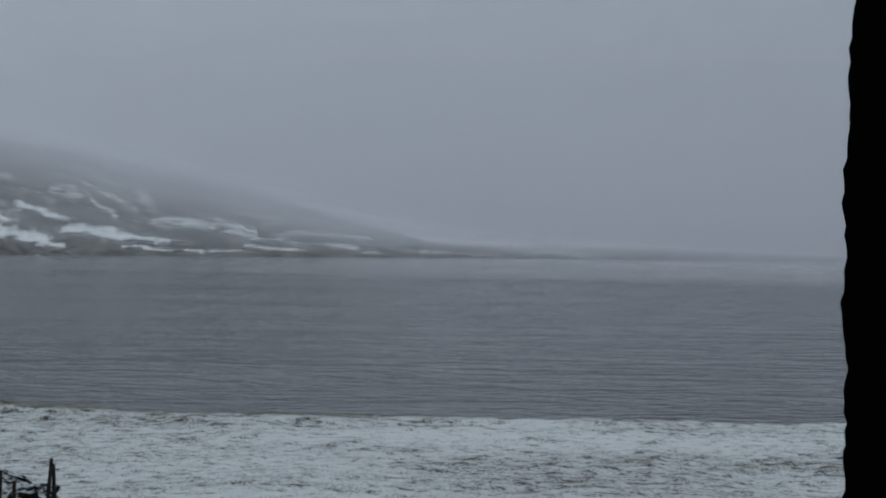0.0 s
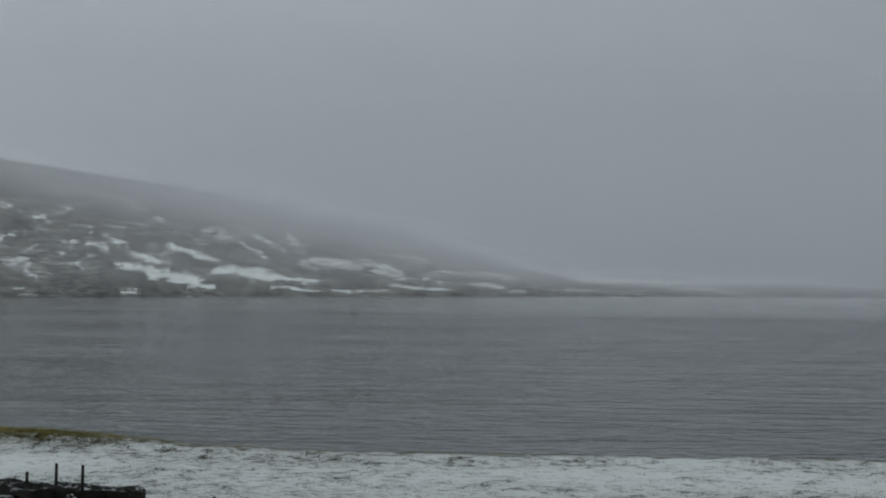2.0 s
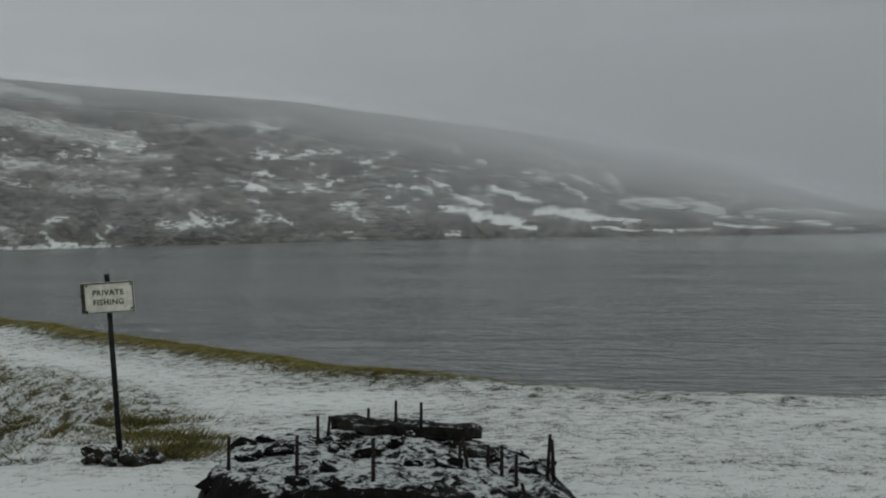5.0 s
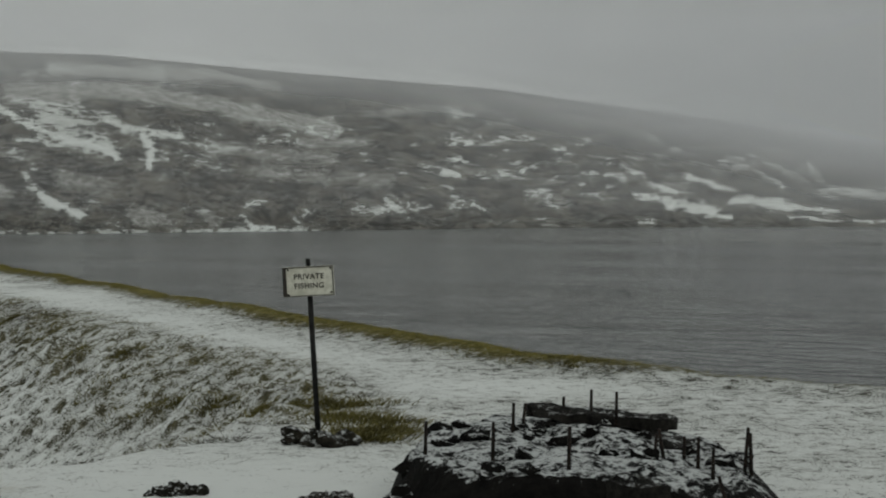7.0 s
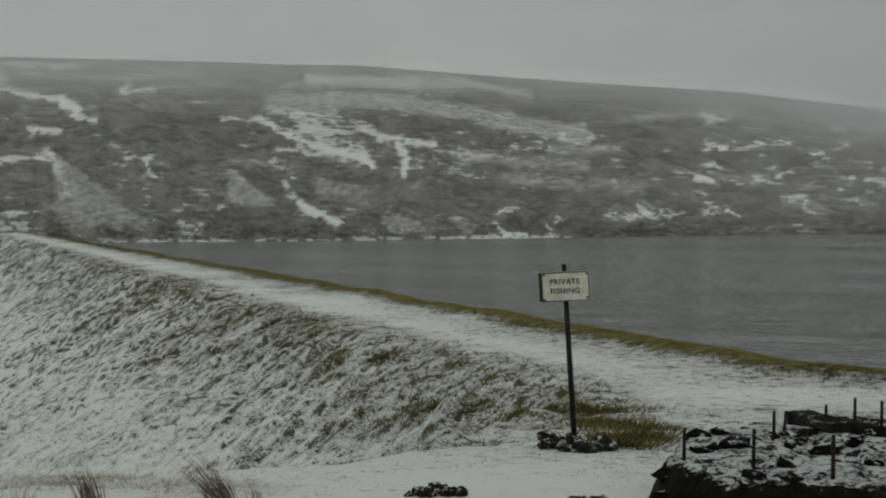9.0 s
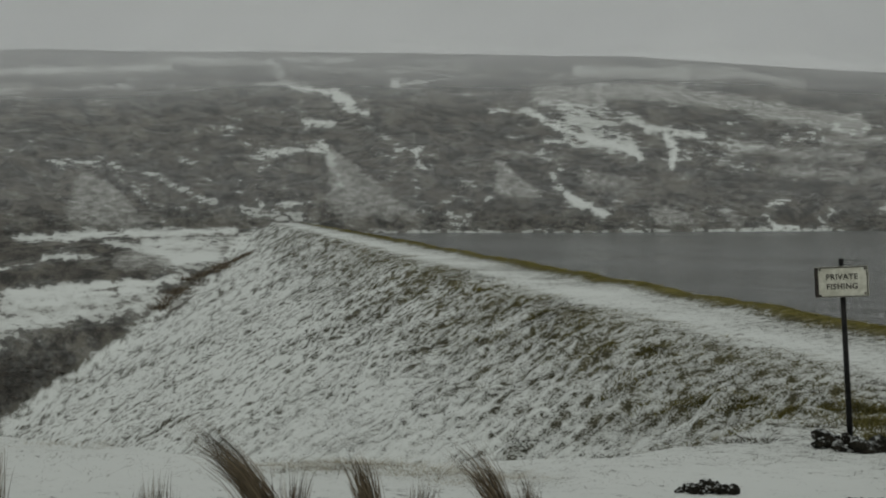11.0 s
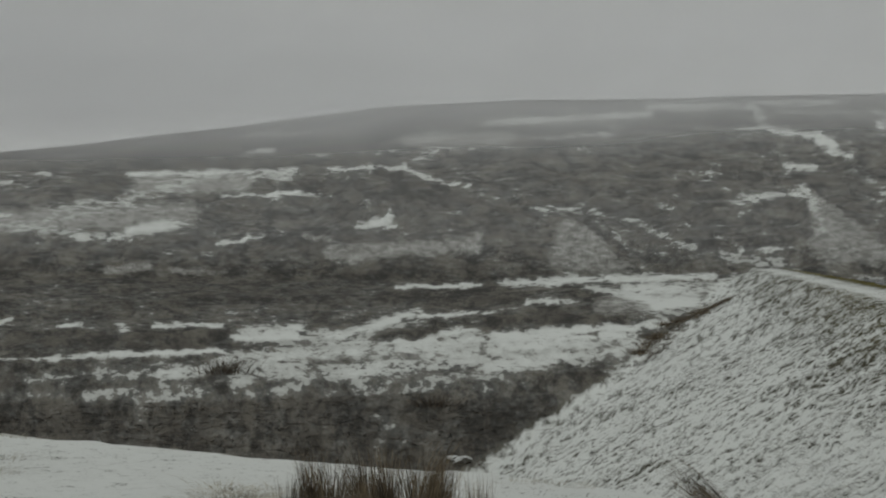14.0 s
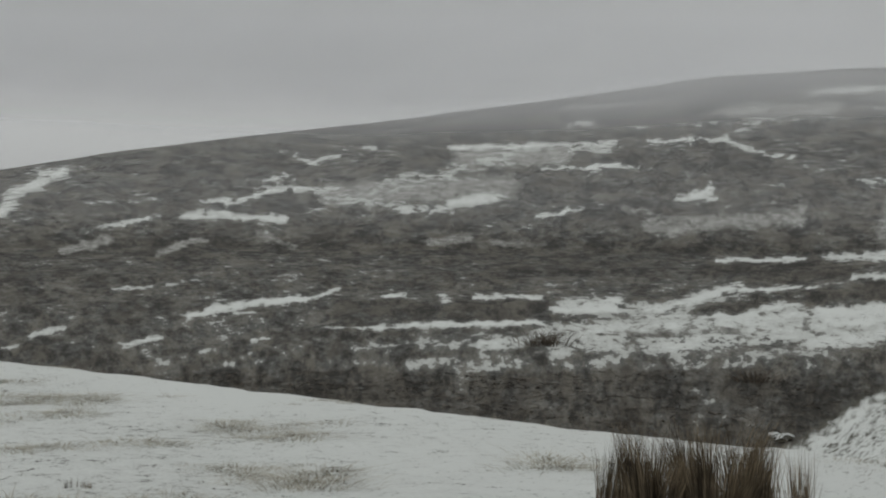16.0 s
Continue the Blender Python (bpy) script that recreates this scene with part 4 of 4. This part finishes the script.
def build_scrub():
    """Dead bracken and heather in the hollow below the dam and on the terrace."""
    rng = np.random.default_rng(37)
    az, d = np.radians(rng.uniform(43, 82, 60000)), rng.uniform(105, 300, 60000)
    x, y = -np.sin(az) * d, np.cos(az) * d
    s, n = dam_places(x, y)
    z = height(x, y)
    body = 2.2 - np.maximum(valley_edge(x, y), 0) / 1.9
    hollow = ease(170 - d, 0, 30)
    patch = fbm(x * 0.05, y * 0.08, 4, 91) + 0.35 * hollow
    rise = np.degrees(np.arctan2(z - 5, d))
    keep = (z > body + 0.8) & (patch > 0.05) & (rise < -5.25 + 1.2 * fbm(x * 0.06, y * 0.06, 3, 92))
    x, y = x[keep][:5000], y[keep][:5000]
    ob = blade_object("scrub", scatter(x, y, 9, 0.6, 0.2, 0.12, 38, (0.0, 0.0), 1, 1.8), SCRUB)
    tagged(ob, "dark dead bracken and heather in the valley", "scrub", kind="stuff")
    s = rng.uniform(160, 222, 120)
    x, y = s * ALONG[0], s * ALONG[1]
    n = np.interp(s, (124, 149, 191, 224), (-14.5, -5.0, -1.5, 4.5)) + rng.normal(0, 0.6, 120) - 1.0
    x, y = x + n * ACROSS[0], y + n * ACROSS[1]
    ob = blade_object("toe_shrubs", scatter(x, y, 18, 0.4, 0.6, 0.05, 48, (0.0, 0.0)), SCRUB)
    tagged(ob, "row of bare dark shrubs along the toe of the dam", "shrubs", kind="stuff")


build_scrub()
build_rush(56.2, 11.4, 0.7, 1.18, 4200, (-0.03, 0.0), 100, 0.13)
build_rush(43.0, 11.4, 0.10, 1.25, 420, (-0.42, -0.4), 110)
build_rush(42.1, 11.3, 0.12, 0.62, 120, (0.05, 0.03), 115)
build_rush(46.9, 11.6, 0.22, 0.6, 150, (0.05, 0.03), 120)
build_rush(39.2, 11.3, 0.08, 0.8, 240, (-0.08, -0.08), 130)
build_rush(37.6, 11.2, 0.16, 0.52, 130, (0.02, 0.0), 140)
build_rush(34.6, 11.3, 0.08, 0.95, 240, (-0.36, -0.28), 150)
build_rush(33.6, 11.2, 0.18, 0.66, 130, (-0.05, -0.04), 155)
build_rush(51.5, 10.9, 0.12, 0.26, 70, (0.0, 0.1), 160)
build_rush(77.3, 14.8, 0.10, 0.2, 60, (0.1, 0.0), 170)
build_rush(66.0, 11.3, 0.14, 0.24, 60, (0.0, 0.0), 180)
build_rush(60.3, 12.6, 0.16, 0.22, 60, (0.1, 0.1), 190)


def build_bush(az, d, wide, tall, count, seed):
    rng = np.random.default_rng(seed)
    c = bearing(az, d)
    off = rng.normal(0, 0.3, (count, 2)) * wide
    roots = np.stack([off[:, 0], off[:, 1], 0 * off[:, 0] - 0.1], 1)
    h = tall * rng.uniform(0.4, 1.1, count)
    lean = np.stack([off[:, 0] * 0.9 + rng.normal(0, 0.3, count) * h, off[:, 1] * 0.9 + rng.normal(0, 0.3, count) * h, 0 * h], 1)
    ob = blade_object("bush", blades(roots, h, lean, 0.06, seed + 1, 3), SCRUB)
    ob.location = c
    tagged(ob, "bare brown leafless bush in the snowy valley", "bush", group="bushes in the valley")


build_bush(60.8, 152, 3.4, 2.0, 300, 400)
build_bush(53.5, 138, 3.0, 1.3, 260, 410)


# ---- sign ----
def box(bm, size, m, bevel=0.0):
    made = bmesh.ops.create_cube(bm, size=1.0, matrix=m @ Matrix.Diagonal((*size, 1)))
    if bevel:
        edges = {e for v in made["verts"] for e in v.link_edges}
        bmesh.ops.bevel(bm, geom=list(edges), offset=bevel, segments=2, affect="EDGES")
    return made


def rod(bm, a, b, r0, r1, sides=10):
    a, b = Vector(a), Vector(b)
    m = Matrix.Translation((a + b) / 2) @ (b - a).to_track_quat("Z", "Y").to_matrix().to_4x4()
    bmesh.ops.create_cone(bm, cap_ends=True, segments=sides, radius1=r0, radius2=r1, depth=(b - a).length, matrix=m)


def build_sign():
    foot, top = bearing(22.38, 18.3, 2.40), bearing(22.84, 18.3, 4.47)
    root = new("fishing_sign")
    root.location = foot
    tagged(root, "cream painted PRIVATE FISHING notice on a leaning dark post", "sign")
    up = (top - foot).normalized()
    bm = bmesh.new()
    rod(bm, (0, 0, -0.25), top - foot, 0.034, 0.028, 14)
    part("post", bm, POST, root, "tarred iron post", True)
    # board frame of reference: facing the eye, leaning with the post
    mid = foot + up * 1.822
    out = Vector((-mid.x, -mid.y, 0)).normalized()
    out = (Matrix.Rotation(radians(-12), 3, "Z") @ out)
    side = up.cross(out).normalized()
    out = side.cross(up).normalized()
    tilt = Matrix.Rotation(radians(-0.5), 4, out)
    side, up2 = (tilt @ side), (tilt @ up)
    m = Matrix((side, up2, out)).transposed().to_4x4()
    m.translation = mid - foot + out * 0.05

    def local(x, y, z=0.0):
        return m @ Matrix.Translation((x, y, z))

    bm = bmesh.new()
    box(bm, (0.585, 0.335, 0.03), local(0, 0), 0.006)
    part("board", bm, PAINT, root)
    bm = bmesh.new()
    box(bm, (0.045, 0.325, 0.034), local(-0.268, 0, 0.003), 0.004)
    box(bm, (0.04, 0.03, 0.034), local(-0.24, -0.147, 0.0035), 0.003)
    part("edge_strip", bm, EDGE, root, "flaked blackened edge")
    for x, y, sx, sy in ((0, 0.158, 0.575, 0.012), (0.283, 0, 0.01, 0.32), (0.0, -0.160, 0.57, 0.007)):
        bm = bmesh.new()
        box(bm, (sx, sy, 0.036), local(x, y, 0.002), 0.002)
        part("edging", bm, EDGE, root, "dark metal edging")
    for x, y in ((-0.225, 0.135), (0.262, 0.135), (0.258, -0.132)):
        bm = bmesh.new()
        bmesh.ops.create_cone(bm, cap_ends=True, segments=10, radius1=0.013, radius2=0.009, depth=0.012, matrix=local(x, y, 0.02))
        part("bolt", bm, RUST, root, "rusty bolt head")
    for word, y in (("PRIVATE", 0.052), ("FISHING", -0.052)):
        text = bpy.data.curves.new("lettering", "FONT")
        text.body, text.size, text.align_x, text.align_y, text.extrude, text.offset = word, 0.085, "CENTER", "CENTER", 0.0015, 0.0022
        text.space_character = 1.12
        temp = new("lettering_outline", text)
        me = bpy.data.meshes.new_from_object(temp.evaluated_get(bpy.context.evaluated_depsgraph_get()))
        bpy.data.objects.remove(temp)
        me.name = "lettering"
        me.materials.clear()
        me.materials.append(INK)
        ob = new("lettering", me)
        ob.parent, ob.matrix_local = root, local(0.01, y, 0.0175)
        ob["label"] = "black painted lettering"
    bm = bmesh.new()
    box(bm, (0.10, 0.03, 0.02), local(0.0, 0.09, -0.02), 0.003)
    part("bracket", bm, RUST, root, "iron fixing bracket")


build_sign()


# ---- stones and heaps ----
def lump(bm, center, size, seed, detail=3, rough=0.35):
    made = bmesh.ops.create_icosphere(bm, subdivisions=detail, radius=1.0)
    for v in made["verts"]:
        p = v.co.copy()
        k = 1 + rough * noise.fractal(p * 1.6 + Vector((seed * 3.1, seed, 0)), 0.8, 2.0, 4)
        v.co = Vector(center) + Vector((p.x * size[0] * k, p.y * size[1] * k, p.z * size[2] * k))


def build_heap(name, az, d, width, tall, seed, label, material, pieces=9, category="stones", grain=1.0):
    root_at = bearing(az, d)
    root = new(name)
    root.location = root_at
    tagged(root, label, category)
    rng = random.Random(seed)
    for k in range(pieces):
        a, r = rng.uniform(0, 2 * math.pi), width * math.sqrt(rng.random()) * 0.9
        x, y = math.cos(a) * r, math.sin(a) * r * 0.6
        size = width * grain * rng.uniform(0.12, 0.34)
        bm = bmesh.new()
        lump(bm, (0, 0, 0), (size, size * rng.uniform(0.6, 1.0), size * tall * rng.uniform(0.6, 1.0)), seed + k, 2, 0.6)
        ob = part("stone", bm, material, root)
        ob.location = (x, y, at(root_at.x + x, root_at.y + y) - root_at.z + 0.2 * size * tall + 0.3 * width * tall * max(0.0, 1 - r / width))
        ob.rotation_euler = (rng.uniform(-0.4, 0.4), rng.uniform(-0.4, 0.4), rng.uniform(0, 6))


build_heap("stone_heap", 22.7, 18.15, 0.5, 0.8, 300, "dark stones and soil heaped round the foot of the sign", SOIL, 14)
build_heap("stone_heap", 21.6, 18.5, 0.2, 0.8, 320, "snow-covered stone beside the sign", stone_material("snowy_stone", (0.03, 0.03, 0.025), (0.08, 0.07, 0.06), 0.2), 4)
build_heap("clod_heap", 27.4, 13.6, 0.27, 0.9, 340, "dark frozen clods lying in the snow", SOIL, 34, "clods", 0.75)
build_heap("clod_heap", 22.0, 13.0, 0.30, 0.6, 360, "dark frozen clods lying in the snow", SOIL, 34, "clods", 0.5)

build_heap("boulder", 52.6, 121, 1.1, 0.5, 380, "pale snow-covered boulder in the hollow below the dam", stone_material("snowy_boulder", (0.08, 0.08, 0.07), (0.2, 0.19, 0.17), 0.1), 3, "boulder", 2.2)


# ---- ruined stone base with iron pegs ----
def ruin_height(u, v):
    """Height over the ground inside the ruin: u across (-1 to 1), v away from the eye (-1 to 1)."""
    p = Vector((u * 2.2, v * 2.6, 0))
    edge = 1 - max(0.0, (abs(u) ** 3.2 + abs(v) ** 4.0))
    rim = max(0.0, min(1.0, edge * (2.6 - 1.2 * max(0.0, min(1.0, u * 2)))))
    rim = rim * rim * (3 - 2 * rim)
    rough = 0.07 * noise.fractal(p * 1.4, 0.9, 2.0, 4) + 0.02 * noise.fractal(p * 6.0, 0.8, 2.0, 3)
    fall = 0.47 - 0.20 * max(0.0, u) + 0.07 * v
    return rim * (fall + rough) - 0.08


RUIN = Vector((-3.08, 13.57, 0))
RUIN_TURN = radians(12)


def ruin_place(u, v):
    c, s = math.cos(RUIN_TURN), math.sin(RUIN_TURN)
    x, y = u * 1.7, v * 2.3
    px, py = RUIN.x + c * x - s * y, RUIN.y + s * x + c * y
    return px, py


def build_ruin():
    zero = at(RUIN.x, RUIN.y)
    root = new("ruined_stone_base")
    root.location = (RUIN.x, RUIN.y, zero)
    tagged(root, "ruined dark rubble base with rusty iron pegs, dusted with snow", "ruin")
    bm = bmesh.new()
    n = 110
    steps = [-1.12 + 2.24 * k / n for k in range(n + 1)]
    places = np.array([[ruin_place(u, v) for u in steps] for v in steps])
    ground = height(places[..., 0].ravel(), places[..., 1].ravel()).reshape(n + 1, n + 1)
    grid = []
    for j, v in enumerate(steps):
        row = []
        for i, u in enumerate(steps):
            x, y = places[j, i]
            row.append(bm.verts.new((x - RUIN.x, y - RUIN.y, ground[j, i] + ruin_height(u, v) - zero)))
        grid.append(row)
    for j in range(n):
        for i in range(n):
            bm.faces.new((grid[j][i], grid[j][i + 1], grid[j + 1][i + 1], grid[j + 1][i]))
    part("rubble_core", bm, RUBBLE, root, "lumpy wet rubble")
    return root, zero


ruin, ruin_zero = build_ruin()


def ruin_top(x, y):
    """Height of the ruin's rubble over a place of the plan."""
    c, s = math.cos(RUIN_TURN), math.sin(RUIN_TURN)
    dx, dy = x - RUIN.x, y - RUIN.y
    u, v = (c * dx + s * dy) / 1.7, (-s * dx + c * dy) / 2.3
    return at(x, y) + max(ruin_height(u, v), 0.0)


def build_ruin_slab(az, d, length, depth, thick, turn, tilt, seed, lift=0.0):
    x, y = bearing(az, d, 0).xy
    bm = bmesh.new()
    bmesh.ops.create_grid(bm, x_segments=18, y_segments=8, size=0.5)
    made = bmesh.ops.extrude_face_region(bm, geom=bm.faces[:])
    for e in made["geom"]:
        if isinstance(e, bmesh.types.BMVert):
            e.co.z -= 1.0
    for v in bm.verts:
        p = Vector((v.co.x * length, v.co.y * depth, v.co.z * thick))
        k = Vector((seed, seed * 2, 0))
        p.x += 0.12 * noise.noise(p * 4 + k)
        p.y += 0.18 * noise.noise(p * 4 + k * 3)
        p.z += 0.07 * noise.noise(p * 5 + k * 5)
        v.co = p
    bmesh.ops.recalc_face_normals(bm, faces=bm.faces[:])
    ob = part("slab", bm, SLAB, ruin, "broken flat slab")
    ob.location = Vector((x, y, ruin_top(x, y) + lift)) - Vector((RUIN.x, RUIN.y, ruin_zero))
    ob.rotation_euler = (0, radians(tilt), radians(turn))


build_ruin_slab(12.5, 15.5, 1.35, 0.5, 0.10, 6, 3.5, 3, 0.10)
build_ruin_slab(10.4, 14.9, 0.55, 0.4, 0.12, -10, 6, 5, 0.06)
build_ruin_slab(17.4, 12.7, 0.6, 0.45, 0.14, 25, -4, 9, -0.04)
build_ruin_slab(11.3, 11.9, 0.5, 0.3, 0.12, 5, 4, 12, 0.0)


def build_ruin_stones():
    rng = random.Random(44)
    for k in range(46):
        u, v = rng.uniform(-0.85, 0.85), rng.uniform(-0.9, 0.8)
        x, y = ruin_place(u, v)
        size = rng.uniform(0.05, 0.15)
        bm = bmesh.new()
        lump(bm, (0, 0, 0), (size, size * rng.uniform(0.6, 1), size * rng.uniform(0.35, 0.7)), 50 + k, 2, 0.7)
        ob = part("stone", bm, RUBBLE, ruin)
        ob.location = (x - RUIN.x, y - RUIN.y, ruin_top(x, y) - ruin_zero + 0.01)
        ob.rotation_euler = (rng.uniform(-0.5, 0.5), rng.uniform(-0.5, 0.5), rng.uniform(0, 6))


build_ruin_stones()
# pegs: bearing, distance, height, lean to the side
PEGS = [
    (18.67, 13.2, 0.22, 0.0), (16.28, 12.7, 0.28, 0.0), (15.57, 14.5, 0.26, 0.0), (15.27, 14.7, 0.24, 0.03), (13.59, 12.0, 0.27, 0.0),
    (12.83, 15.5, 0.27, 0.0), (13.8, 15.4, 0.20, 0.0), (11.94, 15.3, 0.27, 0.0), (10.62, 13.4, 0.20, 0.02), (10.2, 13.2, 0.20, -0.06),
    (9.57, 14.2, 0.14, 0.0), (9.08, 13.6, 0.21, 0.0), (8.56, 12.8, 0.22, 0.0), (7.50, 13.3, 0.30, 0.03), (7.22, 13.3, 0.29, -0.02), (7.8, 12.0, 0.26, -0.12),
]


def build_pegs():
    for az, d, tall, lean in PEGS:
        x, y = bearing(az, d, 0).xy
        z = ruin_top(x, y) - ruin_zero
        tall += 0.05
        base = Vector((x - RUIN.x, y - RUIN.y, z - 0.1))
        bm = bmesh.new()
        rod(bm, base, base + Vector((lean, 0.02, tall + 0.1)), 0.018, 0.014, 8)
        part("peg", bm, RUST, ruin, "rusty iron peg", True)


build_pegs()


# ---- rough black upright standing in for a shaded edge beside the eye ----
def build_dark_edge():
    # set along a ray from the camera's first pose to fit its view
    eye = Vector((0.216, 0.047, 0))
    near = eye + Vector((math.sin(radians(19.05)), math.cos(radians(19.05)), 0)) * 1.15
    z0 = at(near.x, near.y) - 0.05
    across = Vector((math.cos(radians(19)), -math.sin(radians(19)), 0))
    bm = bmesh.new()
    rings, sides = 420, 36
    rows = []
    for j in range(rings + 1):
        z = z0 + 3.2 * j / rings
        row = []
        for i in range(sides):
            a = 2 * math.pi * i / sides
            q = Vector((math.cos(a) * 0.14, math.sin(a) * 0.14, z))
            r = 0.14 + 0.003 * noise.noise(q * 9) + 0.006 * noise.fractal(q * 34, 0.9, 2.0, 3)
            c = near + across * 0.142
            row.append(bm.verts.new((c.x + math.cos(a) * r, c.y + math.sin(a) * r, z)))
        rows.append(row)
    for j in range(rings):
        for i in range(sides):
            k = (i + 1) % sides
            bm.faces.new((rows[j][i], rows[j][k], rows[j + 1][k], rows[j + 1][i]))
    bm.faces.new(rows[-1])
    ob = part("dark_edge", bm, SILHOUETTE, smooth=True)
    tagged(ob, "rough black upright standing in for an unidentified edge in shade", "post")


build_dark_edge()
